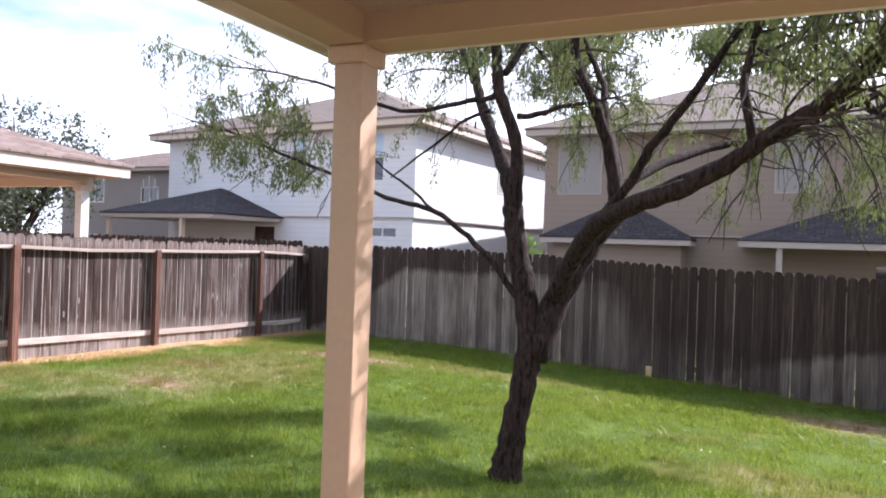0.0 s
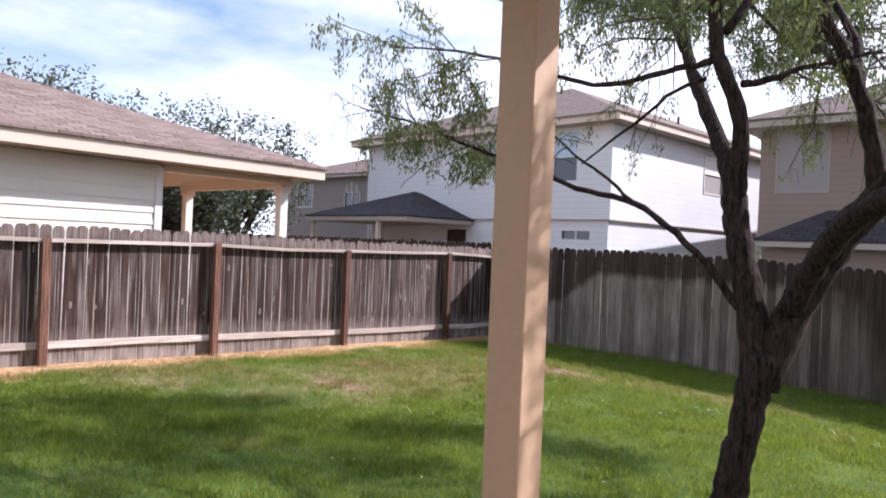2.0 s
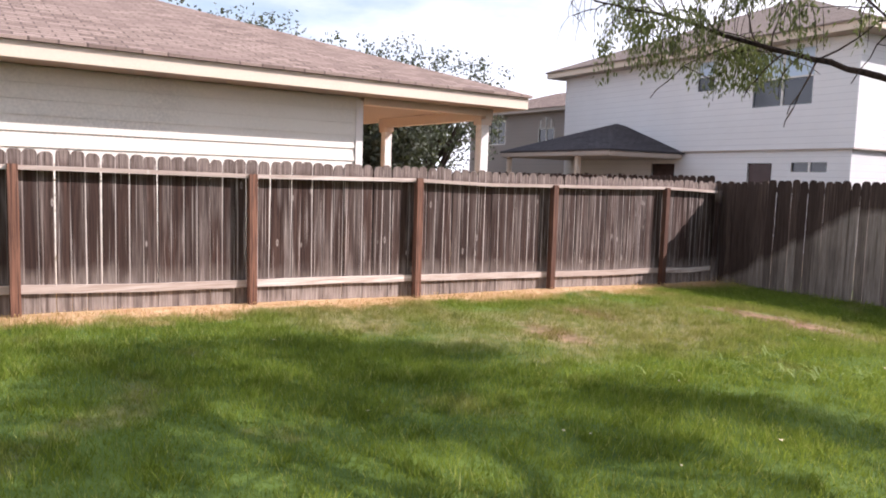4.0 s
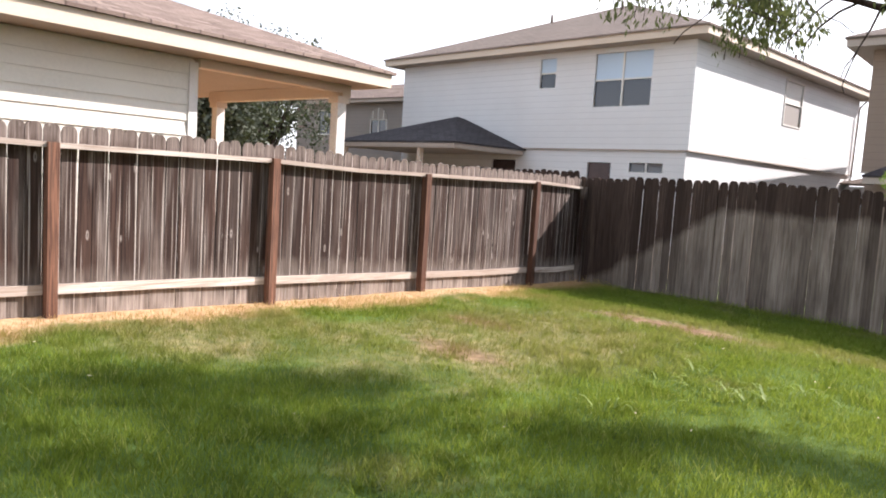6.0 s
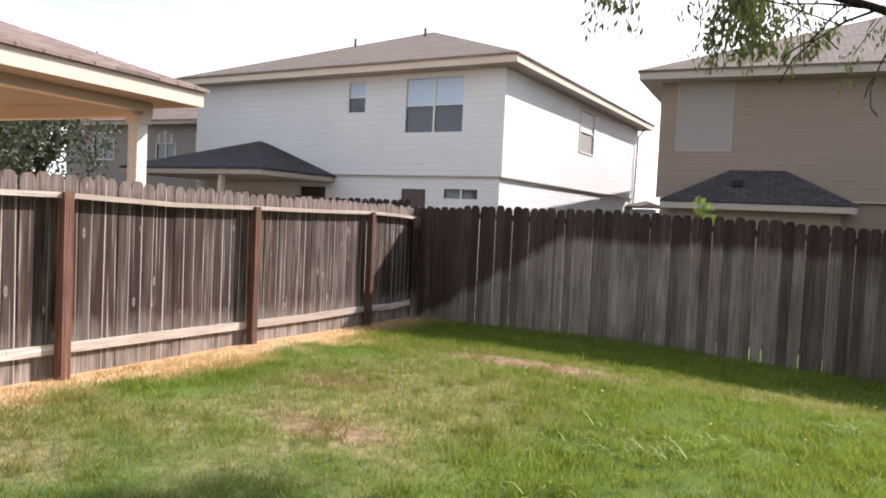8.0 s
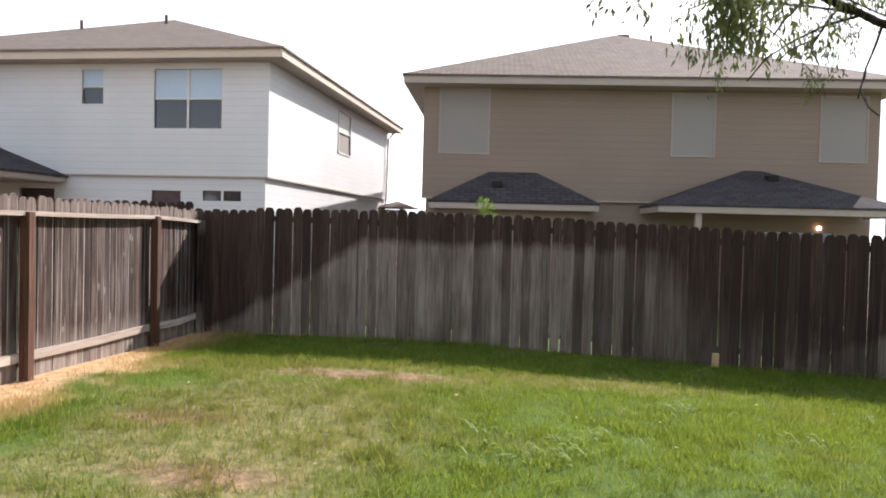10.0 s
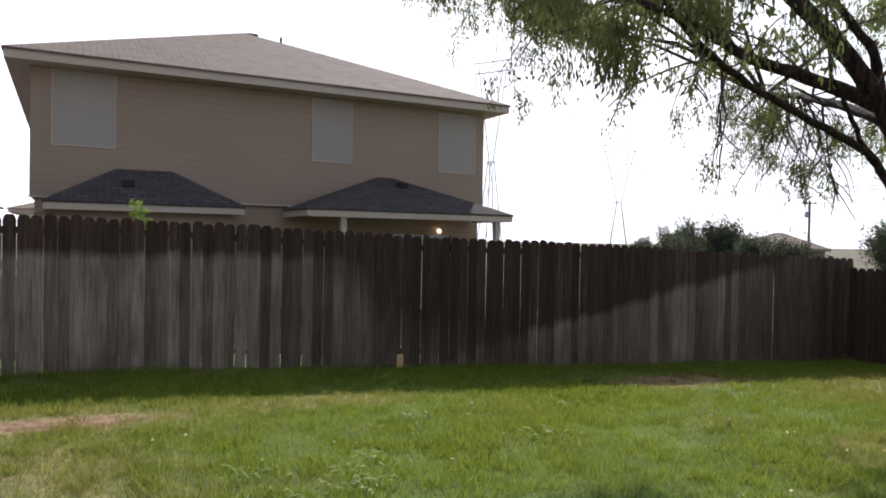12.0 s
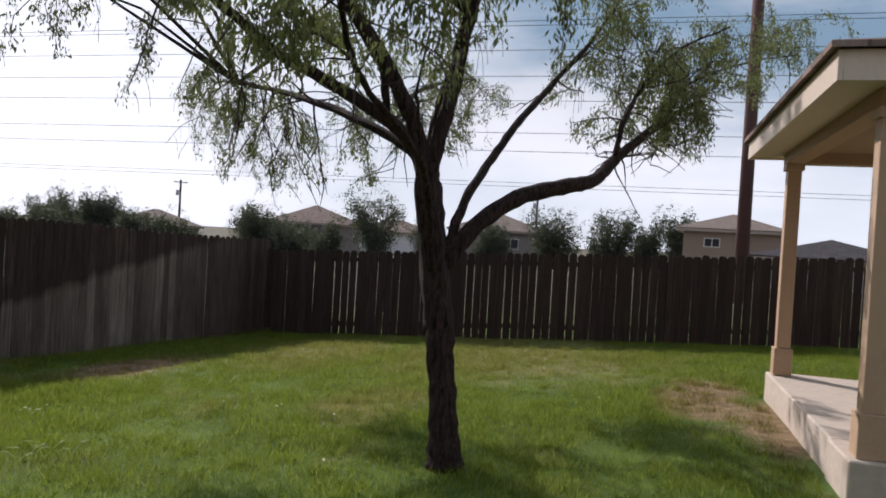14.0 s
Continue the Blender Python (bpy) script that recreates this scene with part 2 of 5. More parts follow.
def lawn(name, blade):
    m = Mat(name, 0.8 if blade else 0.95, spec=0.06 if blade else 0.2)
    x, y, z = m.xyz()
    wob = m.math("MULTIPLY", m.math("SUBTRACT", m.noise(1.7, 4), 0.5), 3.2)
    fine = m.noise(9, 4)
    mid = m.noise(1.1, 3)
    green = m.mix(m.ramp(mid, 0.35, 0.65), (0.065, 0.115, 0.02), (0.12, 0.18, 0.036))
    straw = m.mix(m.ramp(fine, 0.38, 0.62), (0.15, 0.125, 0.055), (0.36, 0.26, 0.14))
    red = m.mix(m.ramp(fine, 0.35, 0.65), (0.15, 0.082, 0.05), (0.30, 0.185, 0.115))
    if blade:
        ri = m.n("ShaderNodeNewGeometry").outputs["Random Per Island"]
        green = m.mix(ri, (0.066, 0.105, 0.016), (0.27, 0.335, 0.055))
        mott = m.math("MULTIPLY", m.ramp(m.noise(4.5, 6, rough=0.72), 0.42, 0.58), 1.0)
        green = m.mix(m.math("MULTIPLY", m.math("SUBTRACT", 1.0, mott), 0.62), green, (0.048, 0.076, 0.013))
        green = m.mix(m.ramp(mid, 0.4, 0.65, 0.0, 0.35), green, (0.17, 0.24, 0.03))
        green = m.mix(m.ramp(ri, 0.91, 0.93), green, (0.36, 0.36, 0.12))
    else:
        green = m.mix(0.2, green, (0.055, 0.065, 0.018))
    dry = m.math("MULTIPLY", m.ramp(m.noise(0.9, 5, rough=0.65), 0.55, 0.66), 0.4)
    for c in ((-6.3, 7.2, 1.2, 2.2, 0.7), (-6.2, 6.1, 0.9, 0.5, 0.5), (-5.8, 9.7, 1.7, 0.7, 0.6), (-7.3, 4.5, 0.7, 0.5, 0.7), (-7.9, 4.8, 0.8, 1.1, 0.7), (1.6, 9.7, 1.2, 0.6, 0.7), (4.0, 8.4, 2.0, 1.1, 0.7), (4.5, 5.5, 2.2, 2.0, 0.8), (0.6, 6.2, 0.9, 0.5, 0.8), (-3.4, 9.9, 1.3, 0.4, 0.6)):
        dry = m.math("MAXIMUM", dry, m.math("MULTIPLY", dirt_mask(m, x, y, wob, *c), 0.62))
    col = m.mix(dry, green, straw)
    edge = m.ramp(m.math("ADD", x, m.math("MULTIPLY", wob, 0.5)), -8.02, -8.5)
    edge = m.math("MULTIPLY", edge, m.ramp(y, -2.0, 2.5, 0.2, 1.0))
    col = m.mix(edge, col, m.mix(m.ramp(fine, 0.3, 0.7), (0.42, 0.24, 0.12), (0.62, 0.43, 0.25)))
    bare = dirt_mask(m, x, y, wob, -5.8, 9.62, 1.0, 0.26, 0.9)
    for c in ((1.9, 3.0, 1.3, 0.5, 0.6), (0.9, 2.5, 1.2, 0.35, 0.6), (1.5, 9.8, 1.0, 0.4, 0.7), (-6.25, 6.1, 0.5, 0.22, 0.9), (-6.9, 7.4, 0.4, 0.2, 0.9)):
        bare = m.math("MAXIMUM", bare, m.math("MULTIPLY", dirt_mask(m, x, y, wob, *c), 0.8))
    bare = m.math("MAXIMUM", bare, dirt_mask(m, x, y, wob, -1.38, 4.96, 0.13, 0.13, 0.4))
    col = m.mix(bare, col, red)
    if not blade:
        beyond = m.math("MAXIMUM", m.ramp(x, 9.0, 16.0), m.ramp(y, 14.0, 20.0))
        col = m.mix(beyond, col, m.mix(m.ramp(m.noise(0.3, 4), 0.35, 0.65), (0.07, 0.07, 0.045), (0.16, 0.13, 0.085)))
    m.color(col)
    if blade:
        m.b.inputs["Subsurface Weight"].default_value = 0.0
        tr = m.n("ShaderNodeBsdfTranslucent")
        m.put(tr.inputs["Color"], m.mix(0.4, col, (0.38, 0.46, 0.05)))
        ms = m.n("ShaderNodeMixShader")
        ms.inputs[0].default_value = 0.46
        m.t.links.new(m.b.outputs[0], ms.inputs[1])
        m.t.links.new(tr.outputs[0], ms.inputs[2])
        m.t.links.new(ms.outputs[0], m.t.nodes["Material Output"].inputs[0])
    else:
        m.bump(m.noise(25, 5), 0.8, 0.03)
    return m.m


LAWN = lawn("lawn_soil", False)
BLADE = lawn("grass_blades", True)


def leafy(name, a, b, through=0.45):
    m = Mat(name, 0.6, spec=0.25)
    ri = m.n("ShaderNodeNewGeometry").outputs["Random Per Island"]
    col = m.mix(ri, a, b)
    m.color(col)
    tr = m.n("ShaderNodeBsdfTranslucent")
    m.put(tr.inputs["Color"], m.mix(0.5, col, (0.24, 0.30, 0.08)))
    ms = m.n("ShaderNodeMixShader")
    ms.inputs[0].default_value = through
    m.t.links.new(m.b.outputs[0], ms.inputs[1])
    m.t.links.new(tr.outputs[0], ms.inputs[2])
    m.t.links.new(ms.outputs[0], m.t.nodes["Material Output"].inputs[0])
    return m.m


LEAF = leafy("feathery_leaves", (0.074, 0.088, 0.036), (0.20, 0.205, 0.08), 0.42)
LEAF_FAR = leafy("far_leaves", (0.040, 0.047, 0.033), (0.088, 0.095, 0.066), 0.15)
LEAF_BRIGHT = leafy("bright_leaves", (0.12, 0.20, 0.03), (0.22, 0.32, 0.05))

mb = Mat("rough_bark", 0.92, spec=0.2)
vg = mb.noise(1.0, 6, stretch=(44, 44, 8), rough=0.68, distort=0.5)
mb.color(mb.mix(mb.ramp(vg, 0.38, 0.62), (0.010, 0.006, 0.005), (0.068, 0.042, 0.034)))
mb.bump(vg, 1.0, 0.03)
BARK = mb.m
TWIG = painted("twig_bark", (0.06, 0.04, 0.032), 0.9)


def shingles(name, a, b, c):
    m = Mat(name, 0.95, spec=0.15)
    brick = m.n("ShaderNodeTexBrick")
    mp = m.n("ShaderNodeMapping")
    m.put(mp.inputs["Vector"], m.obj)
    m.put(brick.inputs["Vector"], m.n("ShaderNodeTexCoord").outputs["UV"])
    m.put(brick.inputs["Color1"], a)
    m.put(brick.inputs["Color2"], b)
    m.put(brick.inputs["Mortar"], tuple(x * 0.5 for x in a))
    for k, v in (("Scale", 1.0), ("Mortar Size", 0.012), ("Brick Width", 0.30), ("Row Height", 0.14), ("Bias", 0.0)):
        brick.inputs[k].default_value = v
    big = m.noise(1.3, 4)
    col = m.mix(m.ramp(big, 0.4, 0.7, 0, 0.6), brick.outputs["Color"], c)
    m.color(m.mix(m.ramp(m.noise(60, 2), 0.3, 0.7, 0, 0.3), col, tuple(x * 0.5 for x in a)))
    m.bump(brick.outputs["Fac"], 0.5, -0.01)
    return m.m


ROOF_TAN = shingles("tan_shingles", (0.175, 0.125, 0.104), (0.32, 0.24, 0.20), (0.235, 0.17, 0.145))
ROOF_BROWN = shingles("brown_shingles", (0.20, 0.155, 0.13), (0.285, 0.225, 0.19), (0.245, 0.19, 0.16))
ROOF_DARK = shingles("charcoal_shingles", (0.050, 0.043, 0.046), (0.085, 0.074, 0.078), (0.066, 0.057, 0.060))


def siding(name, c, vary=0.08, board=0.18):
    """Painted lap siding seen from afar."""
    m = Mat(name, 0.65)
    x, y, z = m.xyz()
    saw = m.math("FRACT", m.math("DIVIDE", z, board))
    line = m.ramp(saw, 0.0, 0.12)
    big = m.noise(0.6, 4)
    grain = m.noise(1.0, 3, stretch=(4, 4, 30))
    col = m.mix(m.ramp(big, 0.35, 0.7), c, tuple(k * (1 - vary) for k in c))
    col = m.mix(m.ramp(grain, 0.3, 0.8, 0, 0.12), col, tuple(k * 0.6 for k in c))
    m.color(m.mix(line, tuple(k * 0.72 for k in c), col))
    m.bump(saw, 0.35, 0.012)
    return m.m


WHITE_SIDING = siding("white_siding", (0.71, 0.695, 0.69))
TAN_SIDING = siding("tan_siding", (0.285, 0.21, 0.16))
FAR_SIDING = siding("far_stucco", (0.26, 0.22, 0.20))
CREAM = painted("cream_board_paint", (0.74, 0.69, 0.60), 0.6)
CREAM_TRIM = painted("cream_trim_paint", (0.64, 0.52, 0.41), 0.55, 0.06)
BEIGE_TRIM = painted("beige_trim", (0.43, 0.355, 0.30), 0.55)
WHITE_TRIM = painted("white_trim", (0.74, 0.70, 0.65), 0.5)
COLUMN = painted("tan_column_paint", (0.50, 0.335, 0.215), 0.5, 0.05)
# Porch ceiling and beam colours are set darker than the column's.
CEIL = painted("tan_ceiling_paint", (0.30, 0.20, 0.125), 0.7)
PATIO_CEIL = painted("shaded_patio_ceiling_paint", (0.34, 0.265, 0.215), 0.7)
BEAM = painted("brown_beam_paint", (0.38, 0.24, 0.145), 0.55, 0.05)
CONCRETE = painted("pale_concrete", (0.56, 0.46, 0.37), 0.85, 0.1, 14)
SCREEN = painted("grey_solar_screen", (0.315, 0.28, 0.255), 0.8, 0.05, 120)
# Blinds in the upper sashes, the glass's blue reflection put into their colour.
BLIND = painted("blue_reflecting_blind", (0.50, 0.61, 0.73), 0.45, 0.04)
# Dark room and reddish reflections in the glass, put into the pane's colour.
DARK_PANE = painted("reddish_reflection_pane", (0.075, 0.042, 0.038), 0.25, 0.35, 3)
POLE_WOOD = painted("creosoted_pole", (0.085, 0.04, 0.035), 0.9)
STEEL = painted("galvanised_steel", (0.42, 0.43, 0.45), 0.5)
WIRE = painted("dull_cable", (0.10, 0.11, 0.13), 0.6)
mg = Mat("window_glass", 0.06, spec=0.8)
mg.color((0.03, 0.035, 0.045))
GLASS = mg.m
ml = Mat("lamp_glow")
ml.b.inputs["Emission Color"].default_value = (1.0, 0.72, 0.45, 1)
ml.b.inputs["Emission Strength"].default_value = 6.0
GLOW = ml.m


# ---- mesh helpers ----
def part(name, bm, mat, parent=None, label="", kind=""):
    me = bpy.data.meshes.new(name)
    bm.to_mesh(me)
    bm.free()
    me.materials.append(mat)
    ob = new(name, me)
    ob.parent = parent
    return tagged(ob, label, kind=kind)


def thing(name, m=None):
    ob = new(name)
    if m is not None:
        ob.matrix_world = m
    return ob


def box(bm, x0, x1, y0, y1, z0, z1, bevel=0.0):
    vs = [bm.verts.new((x, y, z)) for x in (x0, x1) for y in (y0, y1) for z in (z0, z1)]
    fs = [bm.faces.new([vs[i] for i in f]) for f in ((0, 1, 3, 2), (4, 6, 7, 5), (0, 4, 5, 1), (2, 3, 7, 6), (0, 2, 6, 4), (1, 5, 7, 3))]
    if bevel:
        es = list({e for f in fs for e in f.edges})
        bmesh.ops.bevel(bm, geom=es, offset=bevel, segments=1, affect="EDGES")
    return bm


def boxed(name, dims, mat, parent=None, label="", bevel=0.0, kind=""):
    return part(name, box(bmesh.new(), *dims, bevel), mat, parent, label, kind)


def holed(x0, x1, z0, z1, holes, y0, y1):
    """A wall along x from y0 to y1 with rectangular holes (x0, x1, z0, z1)."""
    bm = bmesh.new()
    xs = sorted({x0, x1, *[v for h in holes for v in h[:2]]})
    zs = sorted({z0, z1, *[v for h in holes for v in h[2:]]})
    for a, b in zip(xs, xs[1:]):
        for c, d in zip(zs, zs[1:]):
            if not any(h[0] <= a and b <= h[1] and h[2] <= c and d <= h[3] for h in holes):
                box(bm, a, b, y0, y1, c, d)
    bmesh.ops.remove_doubles(bm, verts=bm.verts, dist=1e-5)
    bm.verts.index_update()
    dup = {}
    for f in bm.faces:
        dup.setdefault(frozenset(v.index for v in f.verts), []).append(f)
    bmesh.ops.delete(bm, geom=[f for fs in dup.values() if len(fs) > 1 for f in fs], context="FACES_ONLY")
    return bm


def slab(bm, pts, thick, uvl=None):
    """A roof plane of some corner points, with thickness below and metre UVs."""
    top = [Vector(p) for p in pts]
    n = (top[1] - top[0]).cross(top[2] - top[0]).normalized()
    if n.z < 0:
        top.reverse()
        n = -n
    across = Vector((0, 0, 1)).cross(n)
    across = across.normalized() if across.length > 1e-4 else Vector((1, 0, 0))
    up = n.cross(across)
    vt = [bm.verts.new(p) for p in top]
    vb = [bm.verts.new(p - Vector((0, 0, thick))) for p in top]
    uv = bm.loops.layers.uv.verify()
    faces = [bm.faces.new(vt), bm.faces.new(vb[::-1])]
    k = len(vt)
    for i in range(k):
        faces.append(bm.faces.new((vt[i], vb[i], vb[(i + 1) % k], vt[(i + 1) % k])))
    for f in faces:
        for loop in f.loops:
            loop[uv].uv = (loop.vert.co.dot(across), loop.vert.co.dot(up))


def hip(x0, x1, y0, y1, z, rise, thick=0.05, back=True):
    """A hip roof over a rectangle; rise is metres up per metre in."""
    bm = bmesh.new()
    w, d = x1 - x0, y1 - y0
    h = min(w, d) / 2
    if w <= d:
        a, b = ((x0 + x1) / 2, y0 + h, z + rise * h), ((x0 + x1) / 2, y1 - h, z + rise * h)
        slab(bm, [(x0, y0, z), (x1, y0, z), a], thick)
        slab(bm, [(x1, y1, z), (x0, y1, z), b], thick)
        slab(bm, [(x1, y0, z), (x1, y1, z), b, a], thick)
        slab(bm, [(x0, y1, z), (x0, y0, z), a, b], thick)
    else:
        a, b = (x0 + h, (y0 + y1) / 2, z + rise * h), (x1 - h, (y0 + y1) / 2, z + rise * h)
        slab(bm, [(x0, y1, z), (x0, y0, z), a], thick)
        slab(bm, [(x1, y0, z), (x1, y1, z), b], thick)
        slab(bm, [(x0, y0, z), (x1, y0, z), b, a], thick)
        slab(bm, [(x1, y1, z), (x0, y1, z), a, b], thick)
    return bm


def tube(bm, pts, radii, sides=7):
    """A tapered limb through points."""
    rings = []
    pts = [Vector(p) for p in pts]
    side = None
    for i, p in enumerate(pts):
        d = (pts[min(i + 1, len(pts) - 1)] - pts[max(i - 1, 0)]).normalized()
        if side is None:
            side = d.orthogonal().normalized()
        side = (side - d * side.dot(d)).normalized()
        up = d.cross(side)
        rings.append([bm.verts.new(p + (side * math.cos(a) + up * math.sin(a)) * radii[i]) for a in (2 * math.pi * k / sides for k in range(sides))])
    for r, s in zip(rings, rings[1:]):
        for k in range(sides):
            bm.faces.new((r[k], r[(k + 1) % sides], s[(k + 1) % sides], s[k])).smooth = True
    bm.faces.new(rings[0][::-1])
    bm.faces.new(rings[-1])
    return bm


def smooth_path(pts, per=5):
    """Points along a smooth curve through pts (each a tuple of numbers)."""
    p = [np.array(q, float) for q in pts]
    p = [2 * p[0] - p[1], *p, 2 * p[-1] - p[-2]]
    out = []
    for a, b, c, d in zip(p, p[1:], p[2:], p[3:]):
        for k in range(per):
            t = k / per
            out.append(0.5 * (2 * b + (c - a) * t + (2 * a - 5 * b + 4 * c - d) * t * t + (3 * b - a - 3 * c + d) * t**3))
    out.append(p[-2])
    return out


# ---- ground ----
def g(x, y):
    """Height of the ground."""
    return -0.09 - 0.027 * max(-8, min(y, 13)) - 0.0028 * max(0, min(x, 7) + 6) * max(0, min(y, 13))


def make_ground():
    xs = sorted(set([-400, -150, -60, -30, *np.arange(-14, 10.01, 0.4).round(3), 20, 40, 90, 200, 500]))
    ys = sorted(set([-200, -60, -20, *np.arange(-6, 15.01, 0.4).round(3), 20, 35, 60, 120, 250, 600]))
    bm = bmesh.new()
    grid = [[bm.verts.new((x, y, g(x, y) + (0.025 * noise.noise((x * 0.5, y * 0.5, 0)) if -9 < x < 7 and 0 < y < 12 else 0))) for y in ys] for x in xs]
    for i in range(len(xs) - 1):
        for j in range(len(ys) - 1):
            bm.faces.new((grid[i][j], grid[i + 1][j], grid[i + 1][j + 1], grid[i][j + 1])).smooth = True
    return part("ground", bm, LAWN, None, "lawn and soil, green with dry straw patches", "structure")


make_ground()


# ---- fences ----
def picket_mesh(name, w, rng):
    """A dog-eared board one metre high, thickness along y."""
    bm = bmesh.new()
    c, t = 0.034, 0.008
    a = w / 2
    k = rng.uniform(-0.004, 0.004)
    out = [(-a, 0), (a, 0), (a + k * 0.3, 1 - c), (a - c * 0.35, 1 - c * 0.36), (a - c * 1.1, 1), (-a + c * 1.1, 1 + k), (-a + c * 0.35, 1 - c * 0.36 + k), (-a, 1 - c + k)]
    f = [bm.verts.new((x, -t, z)) for x, z in out]
    b = [bm.verts.new((x + k, t, z)) for x, z in out]
    bm.faces.new(f)
    bm.faces.new(b[::-1])
    for i in range(8):
        bm.faces.new((f[i], b[i], b[(i + 1) % 8], f[(i + 1) % 8]))
    me = bpy.data.meshes.new(name)
    bm.to_mesh(me)
    bm.free()
    return me


def fence(name, label, line, top, mat, posts_on, post_at, wood_post, wood_rail, seed, gap=0.004, lean=0.0045, flat=False):
    """A board fence along a polyline; posts_on: +1 or -1, the side of the posts and rails; top(s, p) gives its height."""
    rng = random.Random(seed)
    root = thing(name)
    tagged(root, label, "fence")
    meshes = []
    for i in range(10):
        me = picket_mesh("picket", rng.uniform(0.132, 0.140), rng)
        me.materials.append(mat)
        meshes.append(me)
    rail = bmesh.new()
    run = 0.0
    for (ax, ay), (bx, by) in zip(line, line[1:]):
        n = math.hypot(bx - ax, by - ay)
        ux, uy = (bx - ax) / n, (by - ay) / n
        turn = math.atan2(uy, ux)
        s = 0.07 if run == 0 else 0.03
        run += n
        while s < n + 0.01:
            x, y = ax + ux * s, ay + uy * s
            z0, z1 = g(x, y) - 0.03, top(x, y) + rng.uniform(-0.018, 0.018)
            off = rng.uniform(-0.004, 0.004)
            ob = new("picket", rng.choice(meshes))
            ob.parent = root
            ob.matrix_basis = Matrix.Translation((x - uy * off, y + ux * off, z0)) @ Matrix.Rotation(turn, 4, "Z") @ Matrix.Rotation(rng.gauss(0, lean), 4, "Y") @ Matrix.Diagonal((1, 1, z1 - z0, 1))
            s += 0.1355 + gap * rng.choice((0.0, 0.0, 0.3, 0.8, 1.5, 2.1))
        sgn = posts_on
        for zoff_top, zoff_low in (((-0.17), None), (None, 0.24)):
            stops = [0.0] + sorted(q for q in ((px - ax) * ux + (py - ay) * uy for px, py in post_at) if 0.3 < q < n - 0.3) + [n]
            level = {q: rng.uniform(-0.014, 0.014) for q in stops}
            for sa, sb in zip(stops, stops[1:]):
                half, dep = (0.023, 0.045) if zoff_low is None and flat else (0.042, 0.019)
                p = []
                for q in (sa, (sa + sb) / 2, sb):
                    x, y = ax + ux * q, ay + uy * q
                    z = (top(x, y) + zoff_top) if zoff_low is None else g(x, y) + zoff_low
                    p.append((x - uy * sgn * (dep + 0.012), y + ux * sgn * (dep + 0.012), z + level.get(q, rng.uniform(-0.022, 0.01))))
                rings = []
                for x, y, z in p:
                    nx, ny = -uy * sgn, ux * sgn
                    rings.append([rail.verts.new((x + nx * e * dep, y + ny * e * dep, z + h * half)) for e, h in ((-1, -1), (1, -1), (1, 1), (-1, 1))])
                for r, t in zip(rings, rings[1:]):
                    for j in range(4):
                        rail.faces.new((r[j], r[(j + 1) % 4], t[(j + 1) % 4], t[j]))
                rail.faces.new(rings[0][::-1])
                rail.faces.new(rings[-1])
                part("rail", rail, wood_rail, root)
                rail = bmesh.new()
    for x, y in post_at:
        (ax, ay), (bx, by) = line[0], line[-1]
        n = math.hypot(bx - ax, by - ay)
        ux, uy = (bx - ax) / n, (by - ay) / n
        bm = box(bmesh.new(), -0.045, 0.045, -0.045, 0.045, 0, 1, 0)
        ob = part("post", bm, wood_post if y < 12 else mat, root)
        z0, z1 = g(x, y) - 0.05, top(x, y) - 0.15
        ob.matrix_basis = Matrix.Translation((x - uy * posts_on * 0.095, y + ux * posts_on * 0.095, z0)) @ Matrix.Rotation(math.atan2(uy, ux) + rng.uniform(-0.04, 0.04), 4, "Z") @ Matrix.Diagonal((1, 1, z1 - z0, 1))
    return root


def top_left(x, y):
    return 1.47 - 0.0075 * max(0, y - 2) + 0.012 * math.sin(y * 1.3)


def top_back(x, y):
    return 1.455 - 0.032 * max(0, x + 6.0) * 1.0 + 0.01 * math.sin(x * 1.1) - (0.06 if x < -8 else 0)


def top_right(x, y):
    return 1.37 - 0.046 * max(0, y)


fence("fence", "weathered red-brown wooden board fence with posts and rails facing the lawn", [(-8.93, -7.0), (-8.93, 12.69)], top_left, WOOD_LEFT, -1,
      [(-8.93, y) for y in (-5.8, -3.35, -0.93, 1.5, 3.85, 6.09, 8.51, 11.1, 12.56)], WOOD_POST, WOOD_RAIL, 3, flat=True)
BACK = [(-8.99, 12.66), (-3.5, 12.43), (6.5, 10.72)]
fence("fence", "dark weathered wooden board fence with pale arcs low down", BACK, top_back, WOOD_BACK, 1,
      [(-6.5, 12.55), (-4.0, 12.45), (-1.6, 12.1), (0.8, 11.7), (3.2, 11.28), (5.6, 10.87)], WOOD_BACK, WOOD_BACK, 5, gap=0.0048, lean=0.003)
fence("fence", "dark brown wooden board fence with light showing through its gaps", [(6.4, 10.72), (7.1, 0.0), (7.5, -7.0)], top_right, WOOD_RIGHT, 1,
      [(6.55, 8.3), (6.72, 5.8), (6.9, 3.3), (7.05, 0.9)], WOOD_RIGHT, WOOD_RIGHT, 7, gap=0.0046, lean=0.003)
fence("fence", "dark far board fence behind the neighbour's patio", [(-26.0, 12.8), (-9.05, 12.66)], lambda x, y: 1.50, WOOD_RIGHT, 1, [(-11.5, 12.7), (-14, 12.7), (-16.5, 12.7)], WOOD_RIGHT, WOOD_RIGHT, 9)


# ---- porch ----
CX0, CX1, CY = -1.151, 1.96, 2.295


